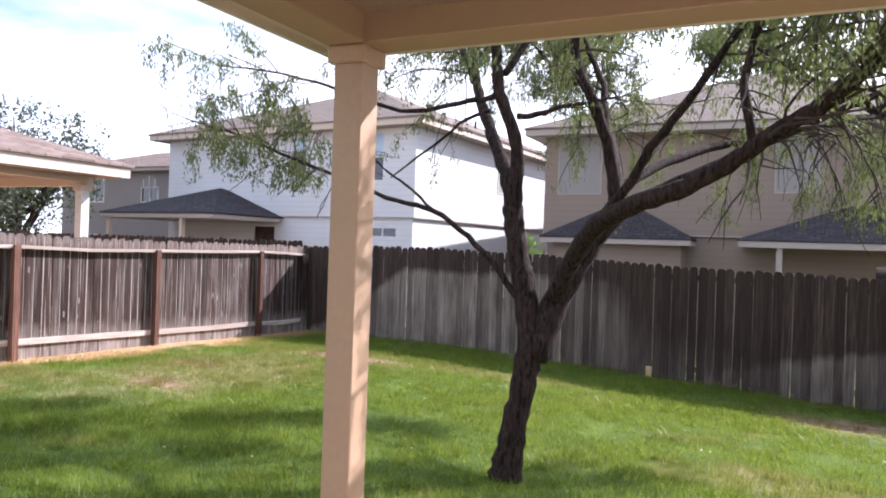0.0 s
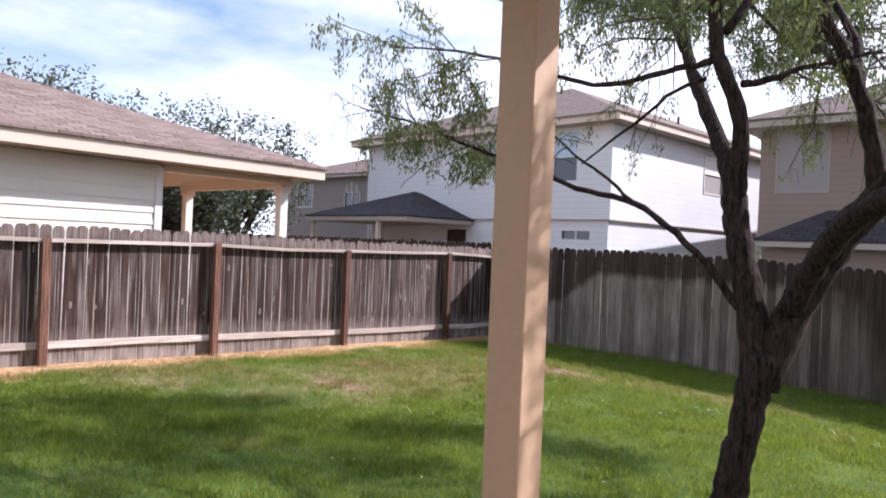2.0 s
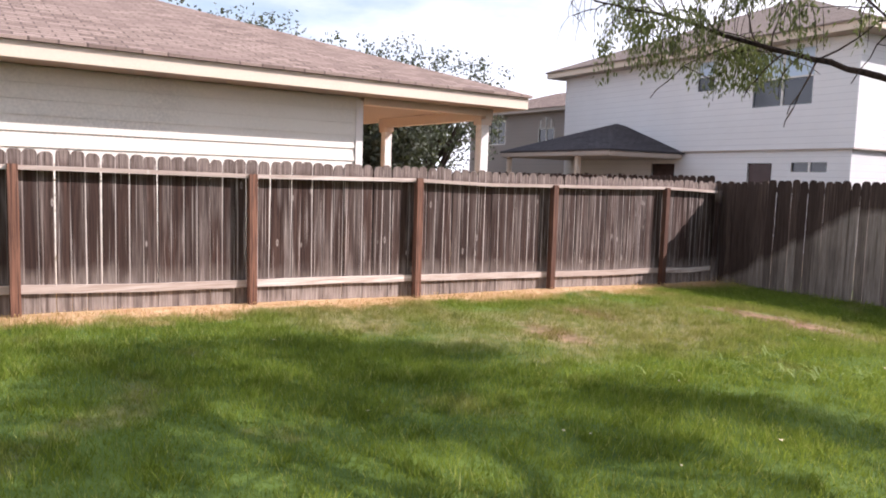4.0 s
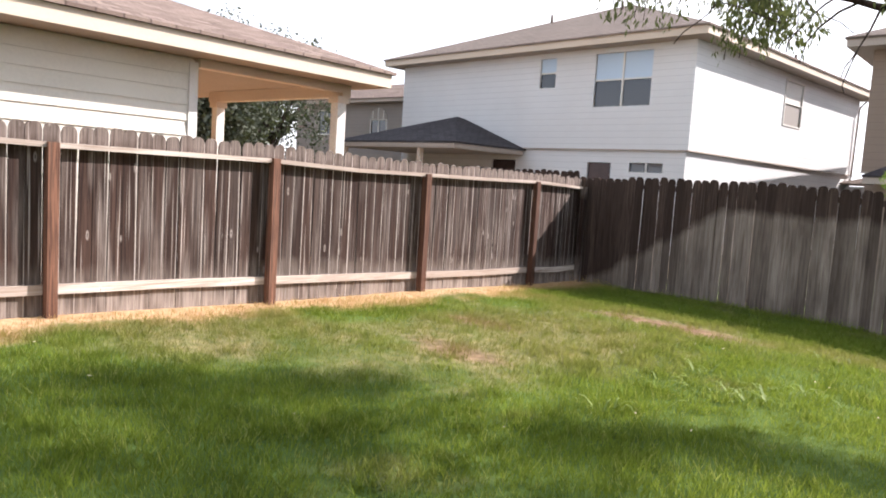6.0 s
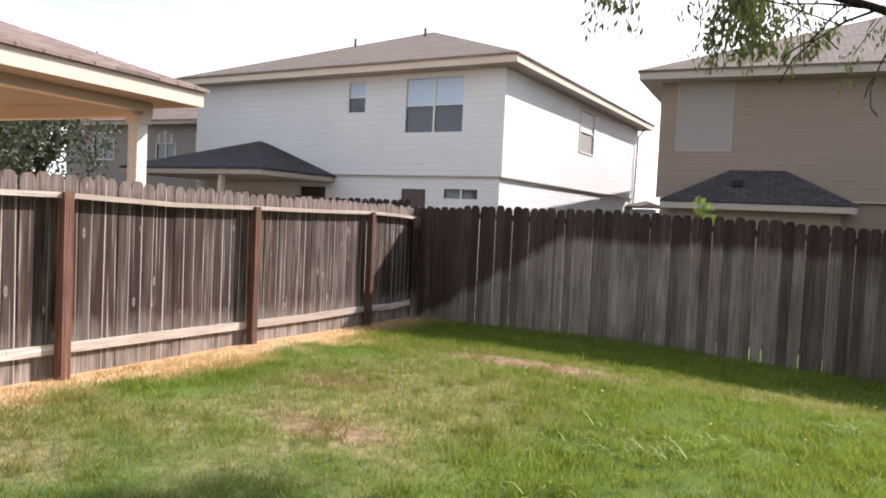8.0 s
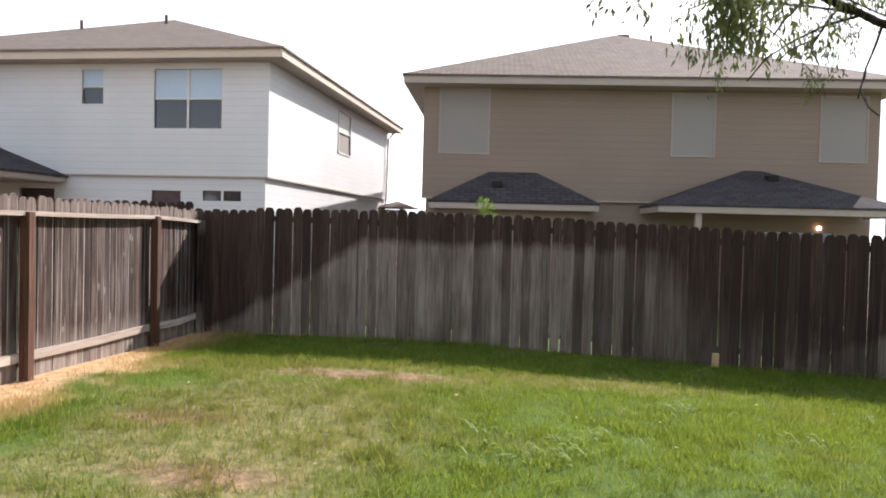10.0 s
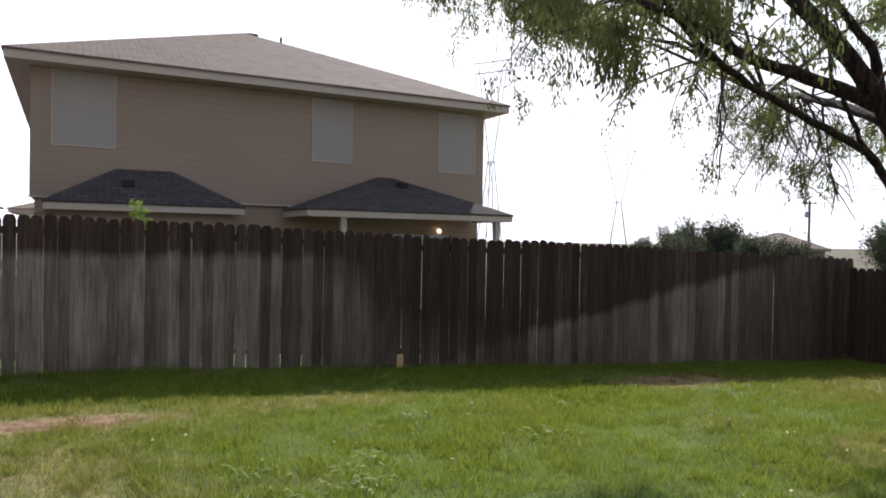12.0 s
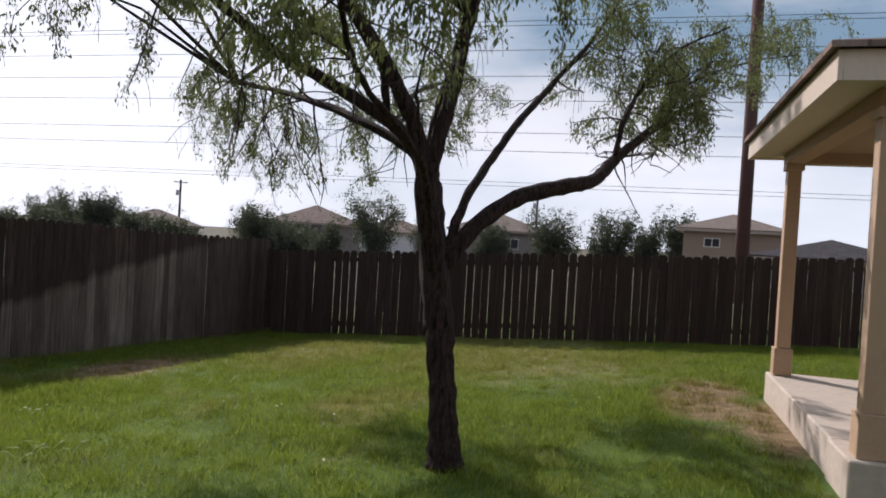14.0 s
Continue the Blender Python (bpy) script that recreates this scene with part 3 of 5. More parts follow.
def porch_column(label):
    root = thing("porch_column")
    tagged(root, label, "column", "columns of the porch")
    a = 0.066
    boxed("shaft", (-a, a, -a, a, 0.28, 2.102), COLUMN, root, bevel=0.004)
    b = 0.088
    boxed("capital", (-b, b, -b, b, 2.102, 2.171), COLUMN, root, bevel=0.005)
    boxed("plinth", (-b, b, -b, b, 0.0, 0.28), COLUMN, root, bevel=0.005)
    return root


col = porch_column("square tan-painted wooden porch column on the concrete slab")
second = copy_thing(col, Matrix.Translation((CX1, CY, 0.09)))
col.matrix_basis = Matrix.Translation((CX0, CY, 0.09))

porch = thing("porch")
tagged(porch, "tan-painted covered porch with beams, board ceiling and shingled hip roof", "porch")
boxed("slab", (-0.72, CX1 + 0.16, -2.3, CY + 0.12, -0.5, 0.088), CONCRETE, porch, "pale worn concrete slab", bevel=0.012)
boxed("pier", (CX0 - 0.14, -0.722, CY - 0.2, CY + 0.14, -0.5, 0.088), CONCRETE, porch, "square concrete pier under the column", bevel=0.01)
boxed("slab_edge", (CX0 - 0.1, -0.722, -2.3, CY - 0.202, -0.5, 0.07), CONCRETE, porch, bevel=0.01)
Z0 = 2.262
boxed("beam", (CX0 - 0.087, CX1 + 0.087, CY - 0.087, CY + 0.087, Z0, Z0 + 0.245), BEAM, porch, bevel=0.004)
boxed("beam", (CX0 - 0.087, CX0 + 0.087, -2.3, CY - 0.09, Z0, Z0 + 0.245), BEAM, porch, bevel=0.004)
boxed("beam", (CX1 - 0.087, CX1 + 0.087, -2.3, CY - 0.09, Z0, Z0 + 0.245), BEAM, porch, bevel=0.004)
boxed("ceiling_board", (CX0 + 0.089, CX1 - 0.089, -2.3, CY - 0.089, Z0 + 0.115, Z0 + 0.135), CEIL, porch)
for d in ((CX0 - 0.36, CX1 + 0.36, CY + 0.089, CY + 0.368), (CX0 - 0.36, CX0 - 0.089, -2.3, CY + 0.087), (CX1 + 0.089, CX1 + 0.36, -2.3, CY + 0.087)):
    boxed("soffit_board", (*d, Z0 + 0.11, Z0 + 0.125), CREAM_TRIM, porch)
F0, F1 = Z0 + 0.085, Z0 + 0.265
for d in ((CX0 - 0.39, CX1 + 0.39, CY + 0.37, CY + 0.4, F0, F1), (CX0 - 0.39, CX0 - 0.36, -2.3, CY + 0.368, F0, F1), (CX1 + 0.36, CX1 + 0.39, -2.3, CY + 0.368, F0, F1)):
    boxed("fascia", d, CREAM_TRIM, porch)
part("roof", hip(CX0 - 0.44, CX1 + 0.44, -2.9, CY + 0.45, F1 + 0.042, 0.3, 0.04), ROOF_TAN, porch)

home = thing("house")
tagged(home, "cream-sided single-storey house behind the porch", "house")
boxed("wall", (-1.5, 6.2, -8.0, -2.32, -0.6, 2.45), CREAM, home)
part("roof", hip(-2.0, 6.7, -8.6, -1.8, 2.62, 0.33, 0.05), ROOF_TAN, home)


# ---- houses ----
def window(root, x0, x1, z0, z1, y, upper=BLIND, lower=GLASS, mull=0, frame_mat=WHITE_TRIM, sash=True):
    """A window in a wall that faces -y, with its outer face at y."""
    w = thing("window")
    w.parent = root
    f = 0.05
    bm = holed(x0 - f, x1 + f, z0 - f, z1 + f, [(x0, x1, z0, z1)], y - 0.025, y + 0.04)
    part("frame", bm, frame_mat, w)
    zm = (z0 + z1) / 2
    cuts = [x0 + (x1 - x0) * i / (mull + 1) for i in range(mull + 2)]
    for a, b in zip(cuts, cuts[1:]):
        if sash:
            boxed("pane", (a, b, y + 0.03, y + 0.04, zm, z1), upper, w)
        boxed("pane", (a, b, y + 0.03, y + 0.04, z0, zm if sash else z1), lower, w)
    for c in cuts[1:-1]:
        boxed("mullion", (c - 0.025, c + 0.025, y - 0.015, y + 0.028, z0, z1), frame_mat, w)
    if sash:
        boxed("sash_bar", (x0, x1, y - 0.01, y + 0.026, zm - 0.02, zm + 0.02), frame_mat, w)
    return w


def white_house():
    root = thing("house", pose(-10.17, 20.0, 0, 0, 0, -5))
    tagged(root, "white two-storey house with lap siding and a brown hip roof", "house")
    W, D = 11.5, 13.0
    zb, zs, zt = -1.2, 2.38, 5.24
    big, small = (-3.08, -1.25, 3.58, 5.08), (-5.1, -4.5, 4.2, 5.08)
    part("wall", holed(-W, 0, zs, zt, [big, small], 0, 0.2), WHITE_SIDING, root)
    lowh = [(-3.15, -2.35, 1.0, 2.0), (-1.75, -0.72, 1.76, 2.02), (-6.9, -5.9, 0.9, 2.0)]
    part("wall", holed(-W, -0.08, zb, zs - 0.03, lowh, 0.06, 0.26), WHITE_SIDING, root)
    east = [(5.9, 7.3, 3.65, 5.0)]
    bm = holed(0.2, D, zs, zt, east, -0.2, 0.0)
    bmesh.ops.transform(bm, matrix=Matrix.Rotation(radians(90), 4, "Z"), verts=bm.verts)
    bmesh.ops.transform(bm, matrix=Matrix.Translation((-0.2, 0, 0)), verts=bm.verts)
    part("wall", bm, WHITE_SIDING, root)
    boxed("wall", (-0.28, -0.08, 0.26, D, zb, zs - 0.03), WHITE_SIDING, root)
    boxed("wall", (-W, -0.2, D, D + 0.2, zb, zt), WHITE_SIDING, root)
    boxed("wall", (-W, -W + 0.2, 0.2, D, zb, zt), WHITE_SIDING, root)
    boxed("belt_trim", (-W - 0.02, 0.02, -0.02, 0.2, zs - 0.03, zs + 0.005), BEIGE_TRIM, root)
    boxed("belt_trim", (-0.2, 0.02, 0.202, D, zs - 0.03, zs + 0.005), BEIGE_TRIM, root)
    boxed("ceiling_board", (-W - 0.5, 0.5, -0.5, D + 0.5, zt + 0.002, zt + 0.03), BEIGE_TRIM, root, "soffit")
    for d in ((-W - 0.53, 0.53, -0.53, -0.5, zt, zt + 0.2), (0.5, 0.53, -0.498, D + 0.5, zt, zt + 0.2), (-W - 0.53, -W - 0.5, -0.498, D + 0.5, zt, zt + 0.2)):
        boxed("fascia", d, CREAM_TRIM, root)
    part("roof", hip(-W - 0.58, 0.58, -0.58, D + 0.58, zt + 0.24, 0.40), ROOF_BROWN, root)
    window(root, *big, 0.03, mull=1)
    window(root, *small, 0.03)
    window(root, *lowh[0], 0.09, sash=False, lower=DARK_PANE)
    window(root, *lowh[2], 0.09, sash=False, lower=DARK_PANE)
    w = window(root, *lowh[1], 0.09, mull=1, sash=False)
    e = window(root, 5.9, 7.3, 3.65, 5.0, 0.0, upper=WHITE_TRIM, lower=SCREEN)
    e.matrix_basis = Matrix.Rotation(radians(90), 4, "Z")
    bm = bmesh.new()
    tube(bm, [(0.35, D - 0.2, zt), (0.1, D - 0.3, zt - 0.35), (0.06, D - 0.3, 2.3), (0.0, D - 0.3, 2.1), (0.0, D - 0.3, zb)], [0.04] * 5, 6)
    part("downspout", bm, BEIGE_TRIM, root)
    for x, y in ((-7.6, 3.5), (-5.4, 4.6), (-1.4, 6.5), (-1.2, 9.5)):
        zz = zt + 0.24 + 0.40 * min(y + 0.58, 0.58 - x)
        part("vent_pipe", tube(bmesh.new(), [(x, y, zz - 0.1), (x, y, zz + 0.28)], [0.05, 0.05], 7), ROOF_BROWN, root)
    # entry roof on the far side
    boxed("entry_wall", (0.0, 0.9, D - 0.6, D + 0.2, zb, 1.95), WHITE_SIDING, root)
    part("entry_roof", hip(-0.2, 1.3, D - 1.0, D + 0.6, 2.05, 0.35), ROOF_BROWN, root)
    # patio cover
    pc = thing("patio_cover", pose(-10.17, 20.0, 0, 0, 0, -5))
    tagged(pc, "low patio cover with charcoal shingles against the white house", "patio cover")
    part("roof", hip(-11.3, -5.5, -3.1, 2.7, 2.34, 0.36), ROOF_DARK, pc)
    boxed("fascia", (-11.25, -5.55, -3.08, -3.04, 2.15, 2.28), BEIGE_TRIM, pc)
    boxed("fascia", (-5.59, -5.55, -3.038, -0.02, 2.15, 2.28), BEIGE_TRIM, pc)
    boxed("ceiling_board", (-11.2, -5.6, -3.03, -0.03, 2.13, 2.16), BEIGE_TRIM, pc)
    for x in (-11.0, -7.2):
        boxed("post", (x - 0.07, x + 0.07, -2.95, -2.81, -1.1, 2.13), CREAM_TRIM, pc)


def brown_house():
    root = thing("house", pose(-6.45, 21.6, 0))
    tagged(root, "tan-brown two-storey house with grey solar screens over its windows", "house")
    W, D = 11.8, 13.0
    zb, zs, zt = -1.3, 2.05, 4.97
    wins = [(0.45, 1.74, 3.25, 4.93), (6.55, 7.62, 3.28, 4.88), (10.32, 11.48, 3.2, 4.86)]
    part("wall", holed(0, W, zs, zt, wins, 0, 0.2), TAN_SIDING, root)
    lowh = [(2.0, 3.3, 0.6, 1.7), (9.0, 10.8, -1.0, 1.35)]
    part("wall", holed(0.1, W - 0.1, zb, zs - 0.03, lowh, 0.1, 0.3), TAN_SIDING, root)
    for x0 in (0.0, W - 0.2):
        boxed("wall", (x0, x0 + 0.2, 0.2, D, zs, zt), TAN_SIDING, root)
        boxed("wall", (x0 + (0.1 if x0 == 0 else -0.1), x0 + (0.3 if x0 == 0 else 0.1), 0.3, D, zb, zs - 0.03), TAN_SIDING, root)
    boxed("wall", (0, W, D, D + 0.2, zb, zt), TAN_SIDING, root)
    boxed("belt_trim", (-0.02, W + 0.02, -0.02, 0.2, zs - 0.03, zs + 0.005), BEIGE_TRIM, root)
    boxed("ceiling_board", (-0.45, W + 0.45, -0.6, D + 0.5, zt + 0.002, zt + 0.03), BEIGE_TRIM, root, "soffit")
    for d in ((-0.48, W + 0.48, -0.63, -0.6, zt, zt + 0.2), (W + 0.45, W + 0.48, -0.598, D + 0.5, zt, zt + 0.2), (-0.48, -0.45, -0.598, D + 0.5, zt, zt + 0.2)):
        boxed("fascia", d, BEIGE_TRIM, root)
    part("roof", hip(-0.52, W + 0.52, -0.67, D + 0.6, zt + 0.23, 0.425), ROOF_BROWN, root)
    for x0, x1, z0, z1 in wins:
        w = thing("window")
        w.parent = root
        part("frame", holed(x0 - 0.03, x1 + 0.03, z0 - 0.03, z1 + 0.03, [(x0, x1, z0, z1)], -0.02, 0.05), BEIGE_TRIM, w)
        boxed("solar_screen", (x0, x1, 0.0, 0.02, z0, z1), SCREEN, w)
    window(root, *lowh[0], 0.13, sash=False, frame_mat=BEIGE_TRIM)
    window(root, *lowh[1], 0.13, sash=False, mull=1, frame_mat=WHITE_TRIM)
    for x, y in ((5.9, 6.0), (7.0, 5.2)):
        zz = zt + 0.23 + 0.425 * min(y + 0.67, x + 0.5, W - x + 0.5)
        if x < 6:
            boxed("roof_vent", (x + 0.1, x + 0.5, y - 0.2, y + 0.2, zz - 0.1, zz + 0.05), ROOF_BROWN, root, bevel=0.02)
        else:
            part("vent_pipe", tube(bmesh.new(), [(x, y, zz - 0.1), (x, y, zz + 0.35)], [0.04, 0.04], 7), ROOF_DARK, root)
    lamp = boxed("wall_lamp", (10.35, 10.43, 0.0, 0.098, 1.42, 1.52), GLOW, None, "small lit porch lamp on the tan wall", bevel=0.01)
    lamp.matrix_basis = pose(-6.45, 21.6, 0)
    tagged(lamp, category="lamp")
    for x0, x1, d, zr, vx in ((0.28, 4.55, 1.25, 0.66, 2.0), (5.75, 11.5, 2.2, 0.45, 8.9)):
        c = thing("patio_cover", pose(-6.45, 21.6, 0))
        tagged(c, "low charcoal-shingled shed cover on the back of the tan house", "patio cover")
        bm = bmesh.new()
        zf = 1.93
        inx = d / 0.83
        top = zf + d * zr
        a, b, e, f = (x0, -d, zf), (x1, -d, zf), (x1 - inx, -0.02, top), (x0 + inx, -0.02, top)
        slab(bm, [a, b, e, f], 0.05)
        slab(bm, [b, (x1, -0.02, zf), e], 0.05)
        slab(bm, [(x0, -0.02, zf), a, f], 0.05)
        part("roof", bm, ROOF_DARK, c)
        boxed("fascia", (x0 + 0.02, x1 - 0.02, -d + 0.02, -d + 0.05, zf - 0.2, zf - 0.052), BEIGE_TRIM, c)
        for q in (x0 + 0.02, x1 - 0.05):
            boxed("fascia", (q, q + 0.03, -d + 0.052, -0.03, zf - 0.2, zf - 0.052), BEIGE_TRIM, c)
        boxed("ceiling_board", (x0 + 0.06, x1 - 0.06, -d + 0.06, -0.03, zf - 0.12, zf - 0.09), BEIGE_TRIM, c)
        boxed("roof_vent", (vx - 0.13, vx + 0.13, -0.75, -0.45, top - 0.62 * zr - 0.05, top - 0.62 * zr + 0.12), ROOF_DARK, c, bevel=0.02)
        if d > 2:
            for q in (x0 + 0.9, x1 - 0.5):
                boxed("post", (q, q + 0.14, -d + 0.1, -d + 0.24, -1.2, zf - 0.121), BEIGE_TRIM, c)
        else:
            boxed("bay_wall", (x0 + 0.3, x1 - 0.3, -d + 0.35, 0.08, -1.2, zf - 0.121), TAN_SIDING, c)


def neighbour_house():
    root = thing("house")
    tagged(root, "cream single-storey house with wide siding boards and tan shingle roof", "house")
    x, y1 = -10.9, 6.32
    boxed("wall", (x - 9, x - 0.02, -12, y1 - 0.02, -0.7, 2.51), CREAM, root)
    z = 2.49
    while z > 0.4:
        lo = z - 0.19
        for a, b in ((-12.0, 0.62), (1.3, y1)) if lo < 2.2 and z > 1.5 else ((-12.0, y1),):
            bm = bmesh.new()
            vs = [bm.verts.new(p) for p in ((x - 0.02, a, z), (x + 0.002, a, z), (x + 0.022, a, lo), (x - 0.02, a, lo))]
            ws = [bm.verts.new((v.co.x, b, v.co.z)) for v in vs]
            for i in range(4):
                bm.faces.new((vs[i], vs[(i + 1) % 4], ws[(i + 1) % 4], ws[i]))
            bm.faces.new(vs[::-1])
            bm.faces.new(ws)
            part("siding_board", bm, CREAM, root)
        z = lo
    boxed("corner_trim", (x - 0.1, x + 0.035, y1, y1 + 0.03, -0.7, 2.46), WHITE_TRIM, root)
    boxed("corner_trim", (x + 0.024, x + 0.035, y1 - 0.09, y1 - 0.001, -0.7, 2.46), WHITE_TRIM, root)
    w = window(root, 0.62, 1.3, 1.15, 2.2, 0.0, lower=GLASS, upper=GLASS)
    w.matrix_basis = Matrix.Translation((x - 0.0, 0, 0)) @ Matrix.Rotation(radians(90), 4, "Z")
    boxed("ceiling_board", (x - 9.5, x + 0.58, -12.5, 9.18, 2.515, 2.535), PATIO_CEIL, root, "tan boarded patio ceiling")
    ex, ey = x + 0.6, 9.2
    boxed("fascia", (ex - 0.02, ex, -12.5, ey, 2.51, 2.70), CREAM_TRIM, root)
    boxed("fascia", (x - 9.5, ex - 0.022, ey - 0.02, ey, 2.51, 2.70), CREAM_TRIM, root)
    boxed("patio_beam", (x - 0.08, x + 0.08, y1 + 0.032, 8.697, 2.40, 2.511), CREAM_TRIM, root)
    boxed("patio_beam", (x - 3.6, x + 0.08, 8.7, 8.86, 2.34, 2.514), CREAM_TRIM, root)
    part("roof", hip(x - 9.6, ex + 0.05, -12.6, ey + 0.05, 2.74, 0.34, 0.04), ROOF_TAN, root)
    for px, py in ((x, 8.7), (x - 3.4, 8.78)):
        c = thing("patio_post")
        tagged(c, "square cream patio post with a small capital", "post", "posts of the neighbouring patio")
        boxed("shaft", (px - 0.08, px + 0.08, py - 0.08, py + 0.08, -0.6, 2.24), WHITE_TRIM, c)
        boxed("capital", (px - 0.11, px + 0.11, py - 0.11, py + 0.11, 2.24, 2.34 if px < x else 2.34), CREAM_TRIM, c)


def far_house(x, y, w, d, z0, h, wall, roof, turn, rise=0.35, label="", wins=()):
    root = thing("house", pose(x, y, 0, 0, 0, turn))
    tagged(root, label, "house")
    part("wall", holed(-w / 2, w / 2, z0, h, [k for k in wins], -d / 2, -d / 2 + 0.2), wall, root)
    boxed("wall", (-w / 2, w / 2, -d / 2 + 0.2, d / 2, z0, h), wall, root)
    boxed("fascia", (-w / 2 - 0.45, w / 2 + 0.45, -d / 2 - 0.45, d / 2 + 0.45, h, h + 0.16), BEIGE_TRIM, root)
    part("roof", hip(-w / 2 - 0.5, w / 2 + 0.5, -d / 2 - 0.5, d / 2 + 0.5, h + 0.2, rise), roof, root)
    for k in wins:
        window(root, *k, -d / 2 + 0.02, sash=False, mull=1)
    return root


white_house()
brown_house()
neighbour_house()
grey_house = far_house(-29.5, 30.5, 12.4, 7.0, -1.0, 4.85, FAR_SIDING, ROOF_TAN, 0, 0.32, "grey-tan two-storey house behind the white one", [(-4.3, -3.0, 3.3, 4.5), (-0.2, 0.9, 3.3, 4.0), (2.2, 3.2, 3.3, 4.5), (-4.6, -3.2, 0.4, 1.5)])
arch = bmesh.new()
rim = [(0.35 + 0.62 * math.cos(a), 4.04 + 0.58 * math.sin(a)) for a in [math.pi * i / 12 for i in range(13)]]
front = [arch.verts.new((x, -3.53, z)) for x, z in rim]
rear = [arch.verts.new((x, -3.49, z)) for x, z in rim]
arch.faces.new(front)
arch.faces.new(rear[::-1])
for i in range(13):
    arch.faces.new((front[i], rear[i], rear[(i + 1) % 13], front[(i + 1) % 13]))
part("window_arch", arch, SCREEN, grey_house, "grey half-round arch over the window")
for x0, x1 in ((0.33, 0.37), (-0.06, -0.02), (0.72, 0.76)):
    boxed("glazing_bar", (x0, x1, -3.56, -3.532, 4.04, 4.60 if x0 == 0.33 else 4.46), WHITE_TRIM, grey_house)
far_house(53.5, 49.0, 7.5, 7.0, -4.5, 0.75, FAR_SIDING, ROOF_BROWN, -53, 0.36, "low brown-roofed house far beyond the fence")
far_house(61.4, 36.1, 8.4, 8.0, -4.5, 1.75, FAR_SIDING, ROOF_TAN, -64, 0.40, "low tan house far beyond the fence")
far_house(67.3, 18.6, 9.0, 8.0, -4.5, 2.1, FAR_SIDING, ROOF_BROWN, -78, 0.38, "low pale house far beyond the fence", [(0.6, 2.0, 0.6, 1.5)])
far_house(78.6, 33.7, 10.0, 8.0, -4.5, 1.4, WHITE_SIDING, ROOF_TAN, -70, 0.32, "low white house far beyond the fence")
far_house(42.0, -1.3, 5.4, 6.0, -3.0, 2.55, TAN_SIDING, ROOF_BROWN, -96, 0.32, "brown two-storey house beyond the dark fence", [(-1.5, -0.7, 1.7, 2.15)])
far_house(29.5, -4.1, 5.6, 6.0, -3.0, 1.15, WHITE_SIDING, ROOF_DARK, -100, 0.26, "pale house with a dark grey roof beyond the fence")
far_house(-4.2, 47.0, 7.0, 8.0, -2.0, 2.1, WHITE_SIDING, ROOF_BROWN, 0, 0.3, "low house seen between the white and tan houses")


# ---- poles, pylons and cables ----
def utility_pole(x, y, z0, z1, r, label, arm=True, box_on=True, turn=0):
    root = thing("utility_pole", pose(x, y, 0, 0, 0, turn))
    tagged(root, label, "utility pole")
    part("pole", tube(bmesh.new(), [(0, 0, z0), (0, 0, (z0 + z1) / 2), (0, 0, z1)], [r, r * 0.9, r * 0.75], 10), POLE_WOOD, root)
    if arm:
        boxed("crossarm", (-1.1, 1.1, r, r + 0.12, z1 - 0.5, z1 - 0.34), POLE_WOOD, root)
        for q in (-0.9, 0.0, 0.9):
            part("insulator", tube(bmesh.new(), [(q, r + 0.06, z1 - 0.338), (q, r + 0.06, z1 - 0.12)], [0.05, 0.04], 6), STEEL, root)
    if box_on:
        part("transformer", tube(bmesh.new(), [(-0.45, 0, z1 - 2.6), (-0.45, 0, z1 - 1.7)], [0.25, 0.25], 10), STEEL, root)


utility_pole(97.5, 78.0, -4, 8.2, 0.22, "thin wooden utility pole with a crossarm and transformer, far away", turn=-50)
utility_pole(107.0, 20.6, -4, 9.2, 0.22, "thin wooden utility pole with a transformer, far away", arm=False, turn=-80)
utility_pole(17.4, 0.95, -1.2, 11.5, 0.21, "thick red-brown wooden utility pole close behind the fence", arm=False, box_on=False)


